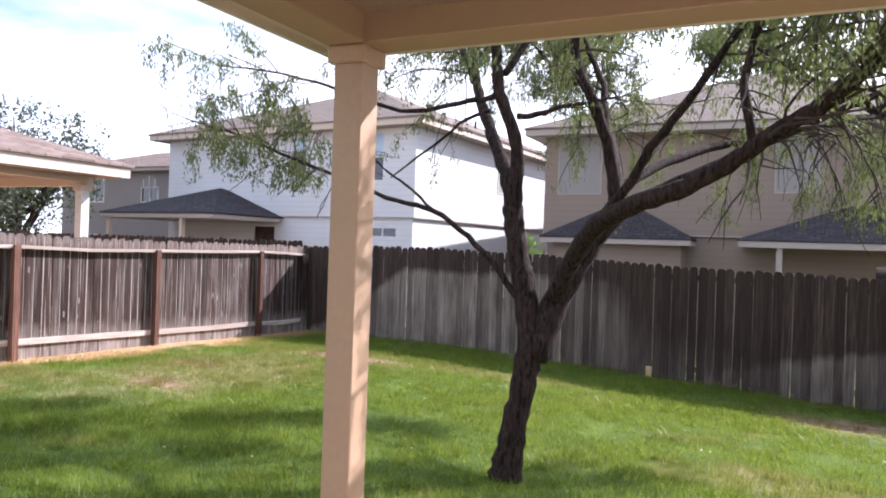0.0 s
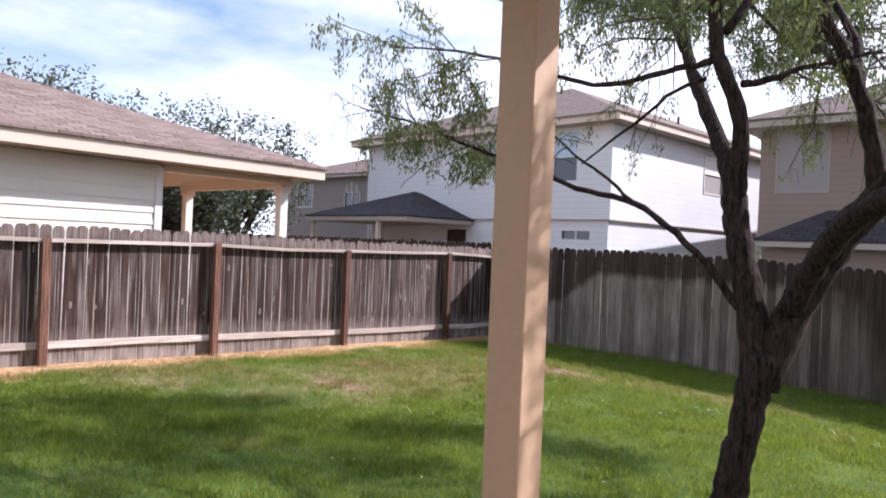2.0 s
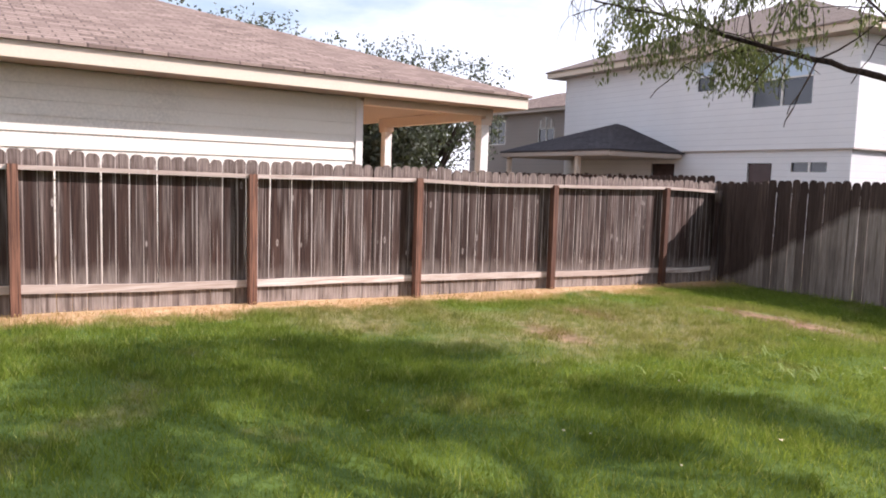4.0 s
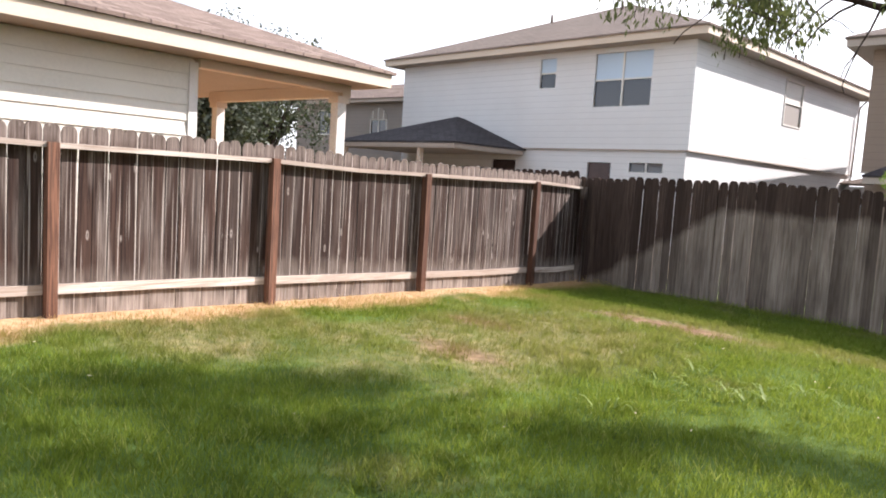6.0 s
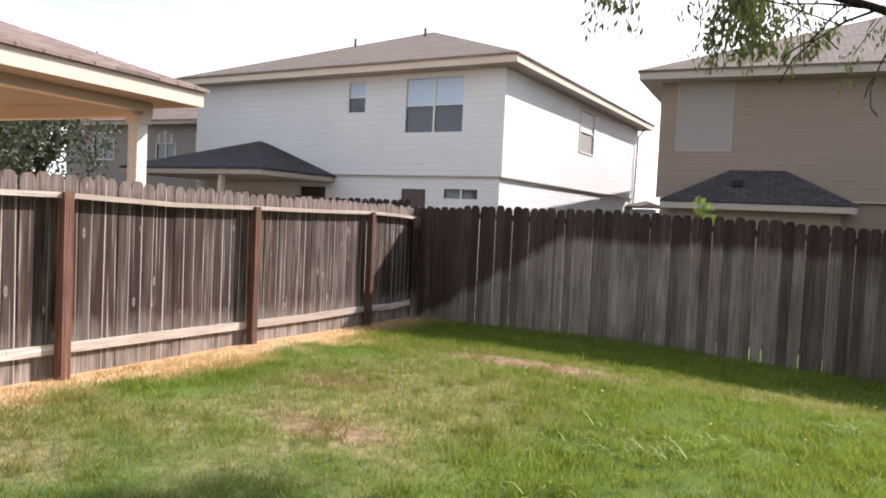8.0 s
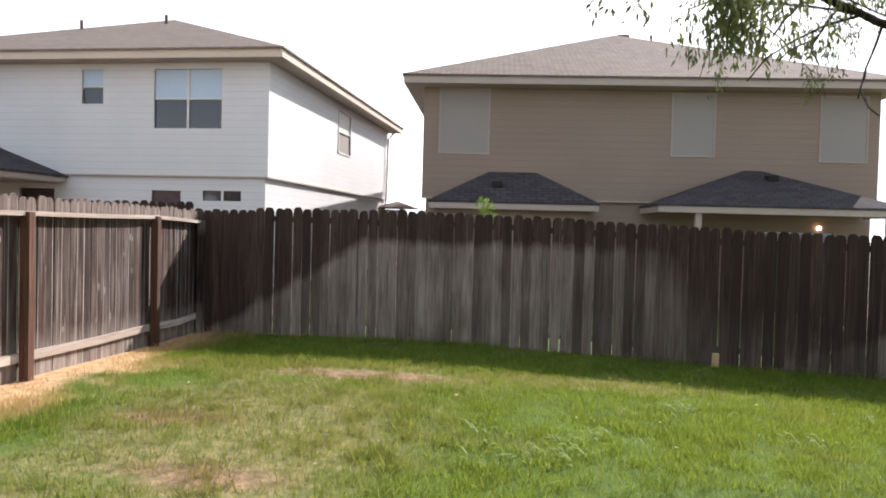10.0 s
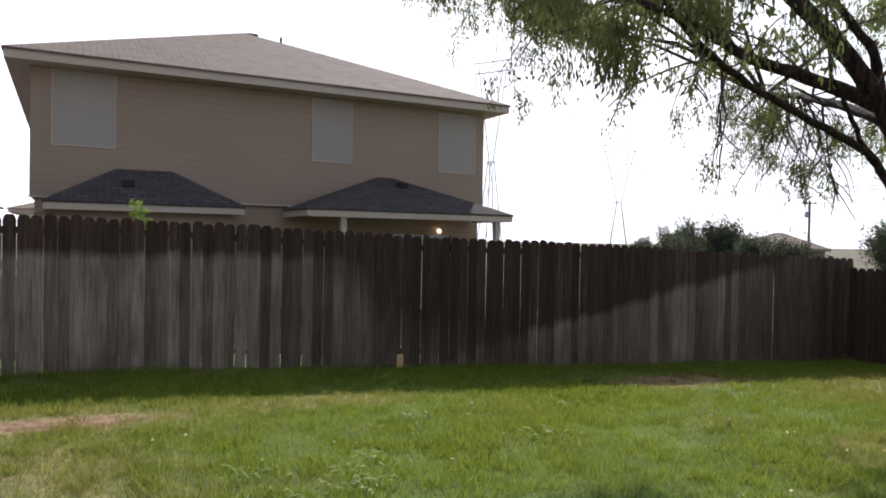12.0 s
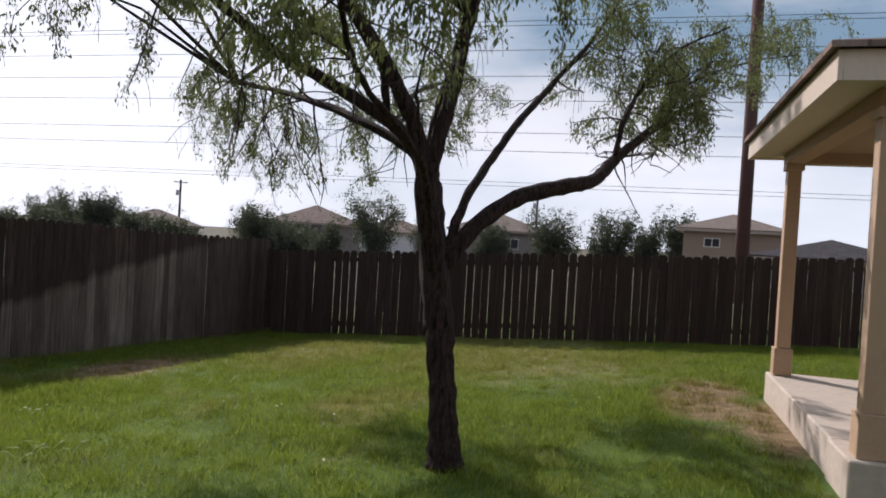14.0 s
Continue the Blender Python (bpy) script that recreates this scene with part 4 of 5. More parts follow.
def pylon(x, y, z0, z1, w, label, turn):
    root = thing("pylon", pose(x, y, 0, 0, 0, turn))
    tagged(root, label, "pylon")

    def beam(name, a, b, r):
        part(name, tube(bmesh.new(), [a, b], [r, r], 4), STEEL, root)
    h = z1 - z0
    waist = z0 + h * 0.52
    for sx in (-1, 1):
        for sy in (-1, 1):
            beam("leg", (sx * w * 0.26, sy * w * 0.26, z0), (sx * w * 0.05, sy * w * 0.05, waist), 0.012 * w)
        beam("fork_arm", (sx * w * 0.05, 0, waist), (sx * w * 0.36, 0, z1 - h * 0.03), 0.0115 * w)
        beam("fork_brace", (sx * w * 0.05, 0, waist + h * 0.2), (sx * w * 0.26, 0, z1 - h * 0.05), 0.10)
    beam("crossarm", (-w / 2, 0, z1), (w / 2, 0, z1), 0.12)
    beam("crossarm", (-w / 2, 0, z1 - h * 0.05), (w / 2, 0, z1 - h * 0.05), 0.12)
    n = 8
    for i in range(n):
        q, s = -w / 2 + w * i / n, -w / 2 + w * (i + 1) / n
        beam("lattice", (q, 0, z1 - h * 0.05 * (i % 2)), (s, 0, z1 - h * 0.05 * ((i + 1) % 2)), 0.06)
    for k in range(5):
        a, b = k / 5, (k + 1) / 5
        wa, wb = w * (0.26 - 0.21 * a), w * (0.26 - 0.21 * b)
        za, zb = z0 + (waist - z0) * a, z0 + (waist - z0) * b
        beam("lattice", (-wa, -wa, za), (wb, -wb, zb), 0.055)
        beam("lattice", (wa, -wa, za), (-wb, -wb, zb), 0.055)
    beam("crossarm", (-w * 0.12, 0, waist), (w * 0.12, 0, waist), 0.12)
    for q in (-0.42, -0.2, 0.2, 0.42):
        beam("insulator", (q * w, 0, z1 - h * 0.05), (q * w, 0, z1 - h * 0.11), 0.07)


pylon(157.5, 192.0, -6, 33.0, 13.5, "pale steel lattice power pylon far away", -38)
pylon(71.4, 131.4, -5, 37.5, 9.0, "pale steel lattice power pylon beyond the tan house", -60)


def cable(y0, y1, x0, x1, z, sag, r):
    n = 20
    pts = [(x0 + (x1 - x0) * i / n, y0 + (y1 - y0) * i / n, z - sag * 4 * (i / n) * (1 - i / n)) for i in range(n + 1)]
    return part("cable", tube(bmesh.new(), pts, [r] * (n + 1), 4), WIRE, None)


for zc in (8.5, 8.35, 7.55, 6.7, 5.9, 4.85, 4.25, 3.23, 3.1):
    c = cable(-30, 60, 17.4, 17.4, zc, 0.0, 0.011 if zc > 3.5 else 0.009)
    tagged(c, "thin dark overhead power cable strung past the yard", "cable", "overhead cables")


# ---- trees ----
def leaves(n, centre, out, size, rng, droop=1.0, wide=1.0):
    """Vertices and faces of n narrow leaves about each of the given points (k, 3) and directions."""
    k = len(centre)
    idx = np.repeat(np.arange(k), n)
    p = centre[idx] + rng.normal(0, out, (k * n, 3))
    d = rng.normal(0, 0.55, (k * n, 3))
    d[:, 2] -= droop
    d /= np.linalg.norm(d, axis=1, keepdims=True)
    s = np.cross(d, rng.normal(0, 1, (k * n, 3)))
    s /= np.linalg.norm(s, axis=1, keepdims=True)
    ln = size * rng.uniform(0.6, 1.3, (k * n, 1))
    wd = ln * 0.15
    v = np.stack([p, p + d * ln * 0.45 + s * wd * wide, p + d * ln, p + d * ln * 0.45 - s * wd * wide], 1)
    return v.reshape(-1, 3)


def leaf_mesh(name, verts, mat, parent):
    n = len(verts) // 4
    me = bpy.data.meshes.new(name)
    me.vertices.add(4 * n)
    me.vertices.foreach_set("co", verts.astype(np.float32).ravel())
    me.loops.add(4 * n)
    me.loops.foreach_set("vertex_index", np.arange(4 * n, dtype=np.int32))
    me.polygons.add(n)
    me.polygons.foreach_set("loop_start", np.arange(0, 4 * n, 4, dtype=np.int32))
    me.update(calc_edges=True)
    me.materials.append(mat)
    ob = new(name, me)
    ob.parent = parent
    return ob


BOUGHS = {
    "trunk": [(-1.40, 4.94, -0.30, 0.15), (-1.375, 4.97, -0.05, 0.118), (-1.33, 5.02, 0.3, 0.105), (-1.29, 5.07, 0.62, 0.115), (-1.27, 5.09, 0.78, 0.112)],
    "stem": [(-1.27, 5.08, 0.66, 0.11), (-1.36, 5.13, 1.15, 0.098), (-1.46, 5.17, 1.55, 0.09), (-1.49, 5.17, 1.80, 0.09)],
    "big": [(-1.26, 5.08, 0.62, 0.12), (-1.10, 5.20, 1.12, 0.118), (-0.90, 5.31, 1.55, 0.115), (-0.68, 5.42, 1.83, 0.10)],
    "back": [(-0.72, 5.40, 1.78, 0.085), (-0.80, 5.62, 2.12, 0.07), (-0.95, 6.10, 2.42, 0.06), (-1.10, 6.6, 2.68, 0.052), (-1.34, 7.0, 3.02, 0.043), (-1.6, 7.5, 3.3, 0.03), (-1.9, 8.0, 3.4, 0.015)],
    "back_out": [(-1.6, 7.5, 3.3, 0.02), (-1.85, 8.0, 3.45, 0.015), (-2.1, 8.5, 3.5, 0.007)],
    "back_up": [(-0.86, 5.72, 2.2, 0.045), (-0.92, 5.75, 2.55, 0.04), (-1.0, 5.95, 2.9, 0.034), (-1.2, 6.15, 3.3, 0.028), (-1.4, 6.3, 3.9, 0.015)],
    "left": [(-1.49, 5.17, 1.74, 0.078), (-1.60, 5.26, 2.08, 0.068), (-1.84, 5.45, 2.5, 0.06), (-2.06, 5.7, 2.9, 0.052), (-2.2, 5.85, 3.3, 0.04), (-2.5, 6.1, 3.9, 0.02)],
    "right": [(-1.48, 5.16, 1.76, 0.074), (-1.43, 5.05, 2.24, 0.064), (-1.55, 4.94, 2.66, 0.058), (-1.55, 4.84, 3.0, 0.05), (-1.6, 4.6, 3.5, 0.036), (-1.7, 4.3, 4.1, 0.018)],
    "mid": [(-0.72, 5.40, 1.8, 0.066), (-0.78, 5.32, 2.25, 0.058), (-0.88, 5.18, 2.6, 0.052), (-1.0, 5.05, 2.95, 0.044), (-0.85, 4.9, 3.5, 0.032), (-0.7, 4.8, 4.1, 0.016)],
    "reach": [(-1.12, 5.14, 1.08, 0.085), (-0.92, 4.92, 1.42, 0.082), (-0.66, 4.62, 1.66, 0.078), (-0.36, 4.32, 1.77, 0.074), (-0.10, 4.16, 1.84, 0.068), (0.16, 4.08, 1.97, 0.062), (0.40, 3.98, 2.12, 0.056), (0.66, 3.86, 2.27, 0.05), (1.0, 3.6, 2.55, 0.036), (1.3, 3.3, 2.75, 0.018)],
    "reach_up": [(0.30, 4.02, 2.06, 0.032), (0.25, 3.95, 2.4, 0.028), (0.35, 3.8, 2.75, 0.022), (0.55, 3.5, 3.1, 0.015), (0.8, 3.1, 3.35, 0.008)],
    "reach_out": [(1.0, 3.6, 2.55, 0.022), (1.35, 3.4, 2.95, 0.018), (1.8, 2.9, 3.25, 0.013), (2.2, 2.3, 3.45, 0.007)],
    "far": [(-0.76, 5.50, 1.95, 0.05), (-0.45, 6.1, 2.25, 0.046), (0.05, 6.8, 2.5, 0.04), (0.7, 7.6, 2.75, 0.032), (1.3, 8.4, 2.95, 0.024), (1.9, 9.1, 3.1, 0.012)],
    "east": [(-0.68, 5.42, 1.83, 0.05), (-0.2, 5.62, 2.08, 0.046), (0.4, 5.95, 2.4, 0.04), (1.2, 6.2, 2.8, 0.032), (2.2, 6.2, 3.15, 0.024), (3.1, 6.0, 3.4, 0.012)],
    "top": [(-1.5, 4.95, 2.8, 0.035), (-1.35, 5.3, 3.3, 0.03), (-1.2, 5.6, 3.8, 0.024), (-1.3, 5.9, 4.3, 0.012)],
    "top_left": [(-2.1, 5.72, 2.95, 0.035), (-2.5, 6.2, 3.5, 0.028), (-2.9, 6.7, 4.0, 0.02), (-3.2, 7.0, 4.3, 0.01)],
    "thin": [(-1.10, 5.12, 1.15, 0.05), (-0.86, 5.05, 1.58, 0.046), (-0.58, 4.95, 1.9, 0.043), (-0.38, 4.82, 2.18, 0.04), (-0.13, 4.68, 2.46, 0.035), (0.18, 4.46, 2.84, 0.028), (0.45, 4.25, 3.2, 0.021), (0.62, 4.05, 3.6, 0.014), (0.95, 3.9, 3.95, 0.006)],
    "low": [(-1.40, 5.12, 1.08, 0.036), (-1.64, 5.08, 1.38, 0.03), (-1.86, 5.04, 1.58, 0.028), (-2.1, 5.02, 1.74, 0.026), (-2.55, 5.0, 1.86, 0.023), (-3.0, 5.05, 2.02, 0.02), (-3.5, 4.95, 2.2, 0.016), (-3.9, 4.75, 2.38, 0.012), (-4.3, 4.5, 2.5, 0.006)],
    "low_fork": [(-2.1, 5.02, 1.74, 0.016), (-2.3, 4.98, 1.92, 0.014), (-2.55, 4.92, 2.1, 0.010), (-2.75, 4.8, 2.32, 0.007)],
    "side": [(-1.44, 5.03, 2.48, 0.03), (-1.25, 5.06, 2.50, 0.026), (-1.08, 5.10, 2.56, 0.02), (-0.7, 5.2, 2.62, 0.010)],
    "side_left": [(-1.58, 4.93, 2.62, 0.028), (-1.85, 4.88, 2.58, 0.024), (-2.3, 4.75, 2.52, 0.02), (-2.9, 4.6, 2.72, 0.014), (-3.4, 4.5, 2.85, 0.01), (-3.85, 4.35, 2.9, 0.006)],
    "dead": [(-1.62, 4.94, 2.52, 0.018), (-1.8, 4.9, 2.45, 0.016), (-2.1, 4.85, 2.22, 0.012), (-2.4, 4.8, 2.0, 0.007)],
}


# Lawn spots to darken; an unseen leaf clump is added sunward of each.
SHADE_CLUMPS = [(-6.5, 3.5, 0.5, 0.30, 190), (-6.0, 4.4, 0.28, 0.40, 150), (-5.4, 3.6, 0.30, 0.2, 80), (-4.2, 5.15, 0.30, 0.40, 200), (-3.55, 5.85, 0.40, 0.24, 180), (-2.7, 6.0, 0.36, 0.2, 110),
              (-3.7, 4.2, 0.38, 0.2, 150), (-4.7, 3.1, 0.45, 0.2, 130), (-6.4, 2.2, 0.4, 0.26, 100), (-0.1, 3.5, 0.4, 0.26, 140), (-2.1, 4.6, 0.34, 0.22, 110)]


def yard_tree():
    rng = np.random.default_rng(11)
    root = thing("tree", pose(0, 0, 0))
    tagged(root, "dark-barked yard tree with forked trunk and drooping feathery leaves", "tree")
    bm = bmesh.new()
    for name, nodes in BOUGHS.items():
        fat = name in ("trunk", "stem", "big")
        pts = smooth_path(nodes, 5)
        rad = [max(0.004, q[3] * (0.90 if fat else 0.84) * (1 + 0.07 * math.sin(i * 2.3))) for i, q in enumerate(pts)]
        pos = [Vector(q[:3]) + Vector(rng.normal(0, 0.004, 3)) for q in pts]
        target = bm if fat else bmesh.new()
        tube(target, pos, rad, 12 if fat else 8)
        if not fat:
            part("limb", target, BARK, root)
    part("trunk", bm, BARK, root)
    twigs = bmesh.new()
    spots, high = [], []

    def floor_height(x, y):
        """Lowest height of the leaves over a point of the lawn."""
        r = math.hypot(x + 1.25, y - 5.15)
        if x > 0 and y < 4.6:
            return 2.25 if y > 3.2 else 2.95
        if y > 6.2 and x > -1.9:
            return 1.72 if x < 1.4 else 2.2
        if x < -2.9:
            return 1.93
        if r < 1.4:
            return 2.5
        return 2.3 if x > 0 else 2.1

    def spray(p, d, length, r, depth, sag=1.0):
        """A side branch that bends out and droops, with hanging leafy twigs."""
        p, d = np.array(p, float), np.array(d, float)
        d /= np.linalg.norm(d)
        k = max(4, int(length / 0.11))
        pts, cur = [p.copy()], p.copy()
        for i in range(k):
            d = d + rng.normal(0, 0.16, 3) + np.array((0, 0, (-0.05 - 0.10 * i / k) * sag))
            d /= np.linalg.norm(d)
            cur = cur + d * length / k
            pts.append(cur.copy())
            if depth and rng.random() < 0.45 and i > 0:
                side = np.cross(d, (0, 0, 1)) * rng.choice((-1, 1)) + d * 0.6 + rng.normal(0, 0.2, 3)
                spray(cur, side, length * rng.uniform(0.4, 0.7), r * 0.6, depth - 1, sag)
            lim = floor_height(cur[0], cur[1])
            if cur[2] < lim - 0.05 and i > 1:
                break
            if i >= 1 and cur[2] - 0.2 > lim and rng.random() < 0.66:
                m = rng.integers(2, 5)
                q, e = cur.copy(), rng.normal(0, 0.5, 3)
                hang = [q.copy()]
                for j in range(m):
                    e = e * 0.6 + np.array((0, 0, -0.5))
                    q = q + e / np.linalg.norm(e) * 0.075
                    hang.append(q.copy())
                    spots.append(q.copy())
                tube(twigs, hang, [0.0022] * len(hang), 3)
        spots.extend(pts[k // 2:])
        tube(twigs, pts, list(np.linspace(r, 0.003, len(pts))), 4)

    plan = {"back": (0.5, 12, 0.8, 1.6), "back_up": (0.4, 7, 0.7, 1), "left": (0.65, 7, 0.8, 1), "right": (0.7, 8, 0.7, 1), "mid": (0.6, 9, 0.75, 1), "reach": (0.62, 24, 0.75, 1), "reach_up": (0.2, 26, 0.7, 1), "reach_out": (0.1, 26, 0.7, 0.8), "thin": (0.58, 20, 0.65, 1), "low": (0.64, 25, 0.45, 1.1),
            "low_fork": (0.6, 2, 0.3, 1), "side": (0.5, 4, 0.5, 1), "side_left": (0.5, 10, 0.55, 1.1), "far": (0.4, 34, 0.9, 2.6), "back_out": (0.1, 18, 0.8, 1), "east": (0.35, 30, 0.8, 1), "top": (0.3, 22, 0.8, 0.7), "top_left": (0.3, 18, 0.9, 0.8)}
    for name, (lo, count, length, sag) in plan.items():
        pts = smooth_path(BOUGHS[name], 6)
        for i in range(count):
            u = lo + (1 - lo) * (i + rng.random()) / count
            q = pts[min(len(pts) - 1, int(u * (len(pts) - 1)))]
            away = np.array(q[:3]) - np.array((-1.2, 5.1, q[2]))
            away /= np.linalg.norm(away) + 0.3
            d = away * 0.7 + rng.normal(0, 0.55, 3) + np.array((0, 0, 0.25))
            spray(q[:3], d, length * rng.uniform(0.55, 1.25), max(0.005, min(0.013, q[3] * 0.35)), 1, sag)
    # unseen leaf clumps above the limbs, added to shade those lawn spots
    for gx, gy, sx, sy, count in SHADE_CLUMPS:
        c = np.array((gx + 3.75, gy + 4.95, 4.25))
        start = np.array(min(((-1.2, 6.15, 3.3), (-1.9, 8.0, 3.4), (-1.6, 4.6, 3.5), (1.3, 8.4, 2.95), (-2.5, 6.2, 3.5)), key=lambda q: math.hypot(q[0] - c[0], q[1] - c[1])))
        mid = (start + c) / 2 + (rng.normal(0, 0.15), rng.normal(0, 0.15), 0.25)
        part("limb", tube(bmesh.new(), [start, mid, c], [0.028, 0.018, 0.008], 6), BARK, root)
        for _ in range(count):
            q = c + rng.normal(0, 1, 3) * (sx * 0.62, sy * 0.62, 0.17)
            if q[2] > 3.85:
                high.append(q)
        for _ in range(14):
            q = c + rng.normal(0, 1, 3) * (sx * 0.6, sy * 0.6, 0.15)
            tube(twigs, [c + (q - c) * 0.1, (c + q) / 2 + (0, 0, 0.06), q], [0.006, 0.005, 0.003], 4)
    part("twig", twigs, TWIG, root)
    spots_np = np.array(spots)
    clump = np.array([noise.noise((q[0] * 3.4, q[1] * 3.4, q[2] * 2.4)) for q in spots_np])
    floor_z = np.array([floor_height(q[0], q[1]) for q in spots_np])
    px, py, pz = spots_np.T
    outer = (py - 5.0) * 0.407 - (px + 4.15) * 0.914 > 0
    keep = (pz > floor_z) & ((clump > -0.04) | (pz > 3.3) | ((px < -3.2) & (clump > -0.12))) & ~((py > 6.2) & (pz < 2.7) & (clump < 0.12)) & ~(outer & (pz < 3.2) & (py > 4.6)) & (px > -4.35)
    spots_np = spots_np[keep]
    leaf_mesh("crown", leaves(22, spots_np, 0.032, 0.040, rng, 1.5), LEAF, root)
    # leaves of the added shade clumps, larger than the tree's own
    leaf_mesh("crown", leaves(22, np.array(high), 0.045, 0.06, rng, 1.2, 1.3), LEAF, root)


yard_tree()


def bushy_tree(x, y, z0, z1, spread, seed, label, mat=LEAF_FAR, n=900, size=0.22, trunk=True):
    rng = np.random.default_rng(seed)
    root = thing("tree", pose(x, y, 0))
    tagged(root, label, "tree")
    h = z1 - z0
    bm = bmesh.new()
    tube(bm, [(0, 0, z0), (0.1, 0, z0 + h * 0.3), (0, 0.1, z0 + h * 0.6)], [h * 0.035, h * 0.028, h * 0.012], 7)
    pts = []
    for i in range(13):
        a = i * 2.4 + rng.random()
        rr = spread * rng.uniform(0.35, 0.85)
        tip = np.array((math.cos(a) * rr, math.sin(a) * rr, z0 + h * rng.uniform(0.55, 0.95)))
        start = np.array((0.05, 0.05, z0 + h * rng.uniform(0.25, 0.5)))
        mid = (start + tip) / 2 + np.array((0, 0, h * 0.05))
        tube(bm, [start, mid, tip], [h * 0.014, h * 0.009, h * 0.003], 5)
        for _ in range(n // 8):
            c = tip if rng.random() < 0.6 else mid
            pts.append(c + rng.normal(0, 1, 3) * np.array((spread * 0.2, spread * 0.2, h * 0.085)))
    part("trunk", bm, TWIG, root)
    leaf_mesh("crown", leaves(14, np.array(pts), size * 0.75, size * 0.7, rng, 0.1, 2.2), mat, root)


bushy_tree(-27.0, 18.4, -1.2, 6.3, 3.0, 21, "grey-green tree with thin top sprays beyond the neighbour's patio", n=420, size=0.2)
bushy_tree(-31.5, 17.0, -1.2, 6.0, 3.8, 22, "dense green tree behind the patio posts", n=2600, size=0.28, mat=LEAF)
bushy_tree(-24.5, 13.6, -1.2, 4.6, 2.6, 29, "small dark green tree near the far board fence", n=1700, size=0.22)
bushy_tree(-27.5, 9.5, -1.2, 6.5, 3.4, 23, "thin-topped tree rising behind the neighbour's roof", n=420, size=0.22)
bushy_tree(-33.0, 14.0, -1.2, 7.4, 3.4, 24, "tall tree behind the neighbour's roof", n=420, size=0.22)
FAR_TREES = [(42.1, 54.3, 1.6, 1.4), (41.4, 49.4, 2.5, 2.0), (46.5, 49.8, 2.9, 1.2), (55.5, 54.6, 2.1, 1.5), (56.4, 39.3, 3.1, 2.0), (52.4, 34.0, 2.2, 2.3), (48.3, 28.8, 2.2, 1.4), (49.8, 25.2, 4.6, 2.5),
             (60.8, 24.0, 3.2, 1.6), (57.9, 17.2, 2.9, 1.5), (55.3, 11.3, 4.4, 2.3), (53.7, 6.6, 4.2, 2.0), (55.8, 3.7, 4.2, 1.4), (51.7, 1.3, 4.0, 1.3), 
             (44.9, 53.8, 3.1, 1.4), (49.3, 55.0, 3.7, 2.1), (46.5, 49.1, 3.5, 1.6), (44.8, 45.0, 2.5, 1.5), (45.0, 41.5, 2.3, 1.7), (52.4, 37.7, 3.4, 2.1), (44.9, 57.2, 1.4, 1.7), (51.1, 43.9, 0.9, 1.6)]
for i, (x, y, top, sp) in enumerate(FAR_TREES):
    bushy_tree(x, y, -4.0, top - 0.6, sp, 40 + i, "rounded dark green tree among the far houses", n=700, size=0.20)


def sapling():
    rng = np.random.default_rng(5)
    root = thing("sapling", pose(-4.62, 15.2, 0))
    tagged(root, "thin bright green sapling tip showing over the back fence", "sapling")
    part("trunk", tube(bmesh.new(), [(0, 0, -0.8), (0.02, 0, 0.6), (0, 0, 1.7)], [0.02, 0.014, 0.005], 6), TWIG, root)
    c = np.array([(rng.normal(0, 0.09), rng.normal(0, 0.09), rng.uniform(1.3, 1.75)) for _ in range(26)])
    leaf_mesh("crown", leaves(9, c, 0.03, 0.09, rng, -0.2) * 1.0, LEAF_BRIGHT, root)


sapling()


# ---- grass ----
def blades(name, x, y, h, w, lean, seed):
    rng = np.random.default_rng(seed)
    n = len(x)
    z = (-0.09 - 0.027 * y.clip(-8, 13) - 0.0028 * (x.clip(None, 7) + 6).clip(0, None) * y.clip(0, 13))
    a = rng.uniform(0, 2 * math.pi, n)
    b = rng.uniform(0, 2 * math.pi, n)
    t = h * lean * rng.uniform(0.2, 1.2, n)
    base = np.stack([x, y, z - 0.015], 1)
    side = np.stack([np.cos(a), np.sin(a), 0 * a], 1) * (w / 2)[:, None]
    tip = base + np.stack([np.cos(b) * t, np.sin(b) * t, h + 0.015], 1)
    v = np.stack([base - side, base + side, tip], 1).reshape(-1, 3)
    me = bpy.data.meshes.new(name)
    me.vertices.add(3 * n)
    me.vertices.foreach_set("co", v.astype(np.float32).ravel())
    me.loops.add(3 * n)
    me.loops.foreach_set("vertex_index", np.arange(3 * n, dtype=np.int32))
    me.polygons.add(n)
    me.polygons.foreach_set("loop_start", np.arange(0, 3 * n, 3, dtype=np.int32))
    me.update(calc_edges=True)
    me.materials.append(BLADE)
    ob = new(name, me)
    return tagged(ob, "short uneven lawn grass with taller tufts", "grass", kind="stuff")


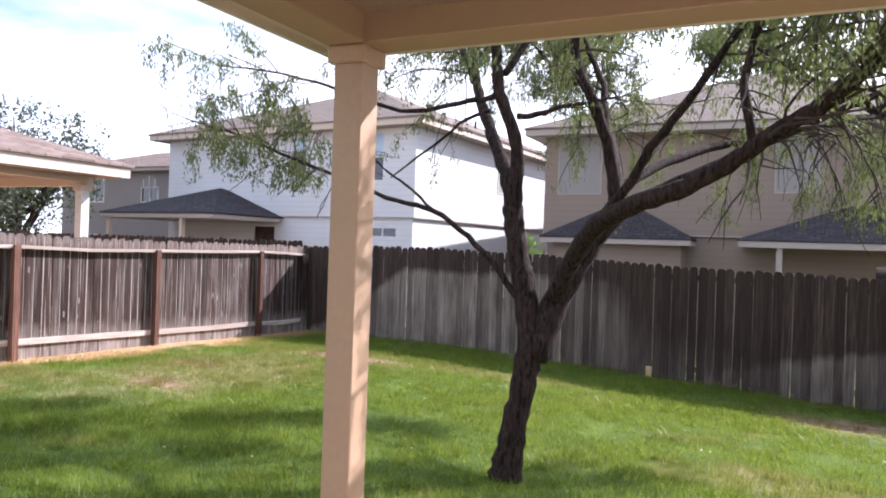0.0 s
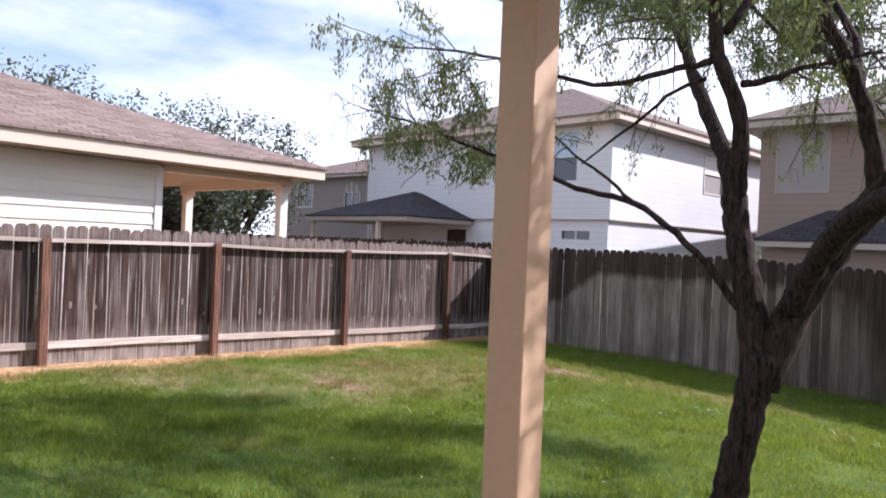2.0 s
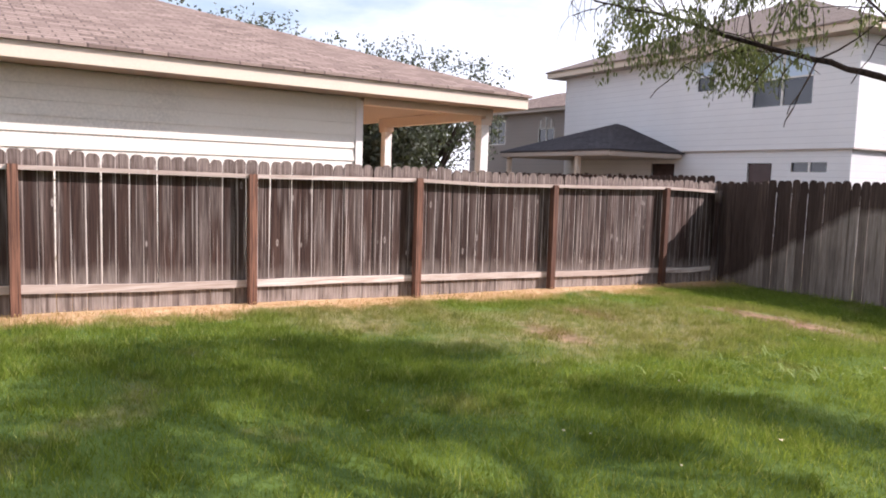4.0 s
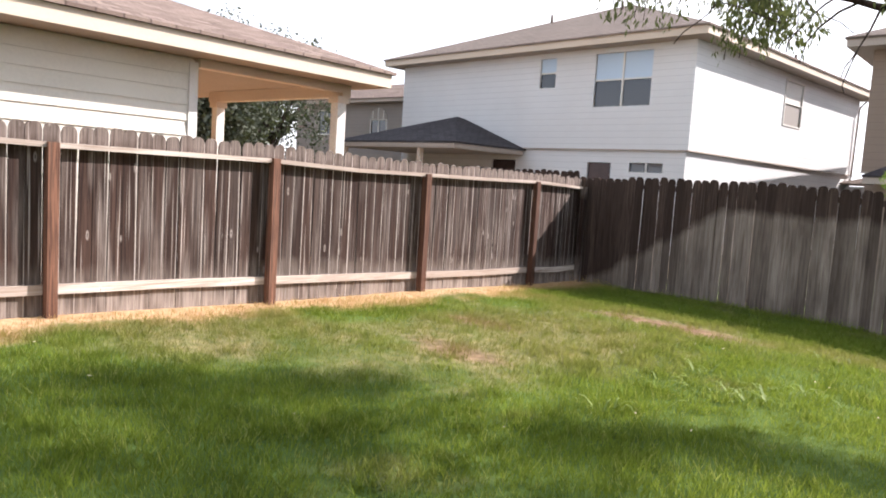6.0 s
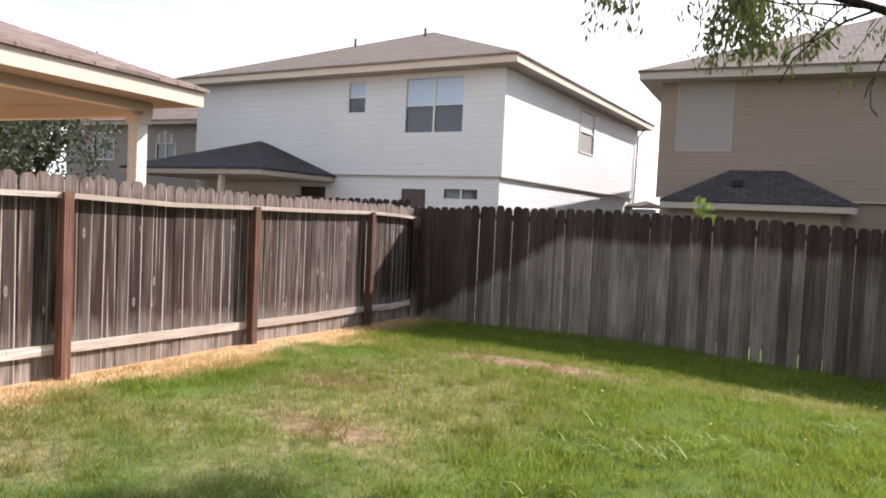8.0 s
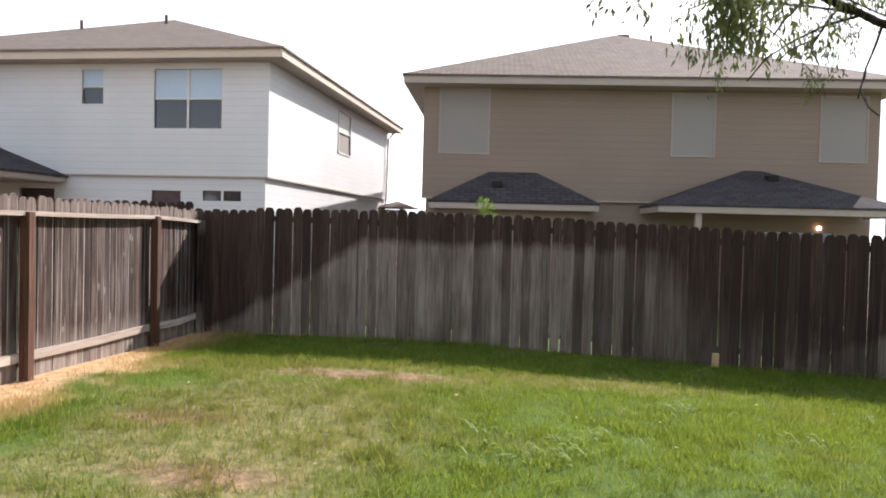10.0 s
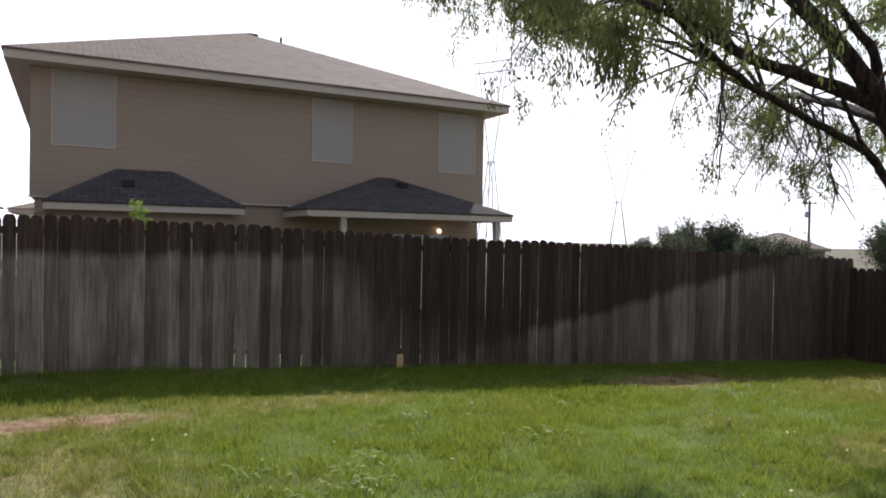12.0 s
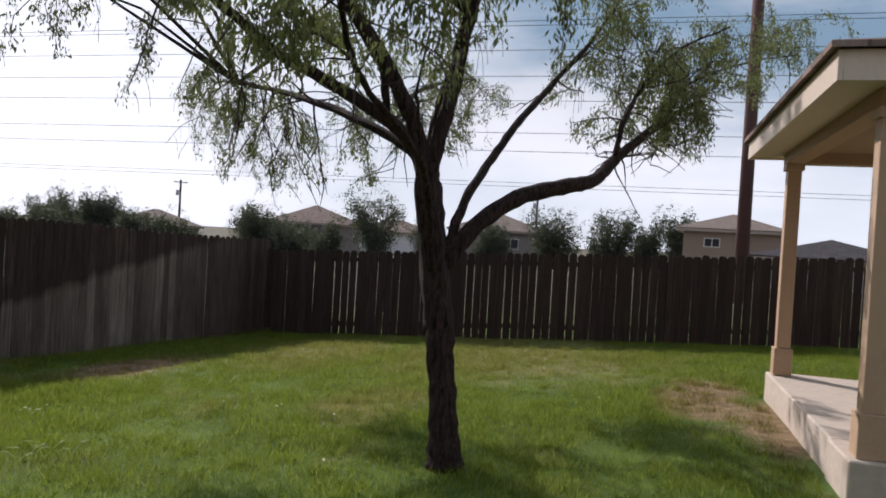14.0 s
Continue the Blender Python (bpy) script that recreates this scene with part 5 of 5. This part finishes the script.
def lawn_grass():
    rng = np.random.default_rng(2)
    n = 780000
    x, y = rng.uniform(-8.8, 6.9, n), rng.uniform(-1.5, 12.6, n)
    wave = np.sin(x * 1.7 + 2 * np.sin(y * 0.9)) * np.sin(y * 2.1 + np.sin(x * 1.3)) + 0.6 * np.sin(x * 5.1 + y * 3.3) * np.sin(y * 6.3 - x * 2.0)
    keep = ~((x > CX0 - 0.2) & (x < CX1 + 0.2) & (y < CY + 0.2)) & (y < 12.6 - 0.17 * (x + 3.5).clip(0, None) - 0.1)

    def patch(cx, cy, rx, ry):
        return ((x - cx) / rx) ** 2 + ((y - cy) / ry) ** 2 < 1 + rng.normal(0, 0.35, n)
    thin = patch(-5.8, 9.62, 1.1, 0.3) | patch(1.9, 3.0, 1.4, 0.55) | patch(0.9, 2.55, 1.2, 0.35) | patch(1.5, 9.8, 1.0, 0.4) | patch(-6.25, 6.1, 0.5, 0.22) | ((x < -8.4) & (rng.random(n) < 0.7)) | patch(-1.38, 4.96, 0.14, 0.14)
    half = patch(-6.3, 7.2, 1.3, 2.2) | patch(-7.3, 4.5, 0.7, 0.5) | patch(2.7, 8.8, 2.6, 0.9) | patch(4.5, 5.5, 2.5, 2.8)
    keep &= ~(thin & (rng.random(n) < 0.93)) & ~(half & (rng.random(n) < 0.35))
    x, y, wave = x[keep], y[keep], wave[keep]
    k = len(x)
    h = (0.044 + 0.014 * wave) * rng.uniform(0.6, 1.4, k)
    h = np.maximum(h, 0.018)
    fence_line = 12.5 - 0.17 * (x + 3.5).clip(0, None)
    near = (fence_line - y) < 0.45
    h[near & (rng.random(k) < 0.22)] *= 2.3
    blades("grass", x, y, h, rng.uniform(0.005, 0.0095, k), 0.9, 4)
    cx = np.concatenate([rng.uniform(-8.3, 6, 1700), rng.normal(-2.7, 0.8, 60), rng.uniform(-6, 6, 90)])
    cy = np.concatenate([rng.uniform(0.5, 11.5, 1700), rng.normal(7.6, 0.7, 60), rng.uniform(10.4, 11.6, 90)])
    m = 46
    tx, ty = np.repeat(cx, m) + rng.normal(0, 0.055, m * len(cx)), np.repeat(cy, m) + rng.normal(0, 0.055, m * len(cx))
    ok = ~((tx > CX0 - 0.2) & (tx < CX1 + 0.2) & (ty < CY + 0.2))
    tx, ty = tx[ok], ty[ok]
    blades("grass", tx, ty, rng.uniform(0.04, 0.095, len(tx)), rng.uniform(0.007, 0.013, len(tx)), 1.1, 9)


lawn_grass()


# ---- small things ----
def pale_tufts():
    """A few clumps of broad pale weed blades in the lawn."""
    rng = np.random.default_rng(17)
    bm = bmesh.new()
    for cx, cy, num in ((-4.15, 6.95, 30), (-4.6, 6.75, 14), (-3.8, 7.3, 9), (-4.5, 7.45, 10), (-2.9, 8.6, 16), (-1.2, 8.9, 9), (-4.6, 5.6, 8), (-0.6, 7.4, 10), (-3.9, 9.3, 10), (0.9, 8.2, 8), (-2.2, 7.6, 12), (-4.0, 7.4, 7)):
        for _ in range(num):
            x, y = cx + rng.normal(0, 0.17), cy + rng.normal(0, 0.13)
            z, a, n = g(x, y), rng.uniform(0, 6.28), rng.uniform(0.05, 0.17)
            dx, dy = math.cos(a), math.sin(a)
            w = 0.007
            pts = [(x + dx * q * n * 1.0, y + dy * q * n * 1.0, z + 0.035 + n * 0.42 * math.sin(q * 2.6)) for q in (0, 0.4, 0.75, 1.0)]
            va = [bm.verts.new((p[0] - dy * w * k, p[1] + dx * w * k, p[2])) for p, k in zip(pts, (1, 1, 0.8, 0.1))]
            vb = [bm.verts.new((p[0] + dy * w * k, p[1] - dx * w * k, p[2])) for p, k in zip(pts, (1, 1, 0.8, 0.1))]
            for i in range(3):
                bm.faces.new((va[i], va[i + 1], vb[i + 1], vb[i]))
    tagged(part("weed_tufts", bm, PALE_BLADE, None, "pale broad-bladed weed tufts in the lawn", "stuff"), category="weeds")


def litter():
    rng = np.random.default_rng(8)
    n = 75
    x, y = rng.uniform(-8, 5, n), rng.uniform(2.5, 11, n)
    bm = bmesh.new()
    for i in range(n):
        z = g(x[i], y[i]) + 0.045
        s, a = rng.uniform(0.008, 0.024), rng.uniform(0, 6.28)
        dx, dy = math.cos(a) * s, math.sin(a) * s
        vs = [bm.verts.new((x[i] + p * dx - q * dy * 0.45, y[i] + p * dy + q * dx * 0.45, z + rng.uniform(0, 0.012))) for p, q in ((-1, 0), (0, -1), (1, 0), (0, 1))]
        bm.faces.new(vs)
    ob = part("fallen_leaves", bm, PALE_LEAF, None, "small pale dry leaves scattered on the lawn", "stuff")
    tagged(ob, category="leaves")


PALE_LEAF = painted("dry_pale_leaf", (0.62, 0.52, 0.34), 0.8)
PALE_BLADE = leafy("pale_weed", (0.17, 0.24, 0.05), (0.30, 0.36, 0.10), 0.4)
litter()
pale_tufts()
# Added pale block imitates lit ground showing through a gap in the fence.
block = boxed("wood_offcut", (-0.045, 0.045, -0.02, 0.02, 0, 0.2), LIT_GAP, None, "small pale block at the foot of the back fence, added in place of a lit gap", bevel=0.003)
block.matrix_world = pose(-1.53, 12.03, g(-1.53, 12.0) - 0.01, 4, 0, -10)
tagged(block, category="wood offcut")
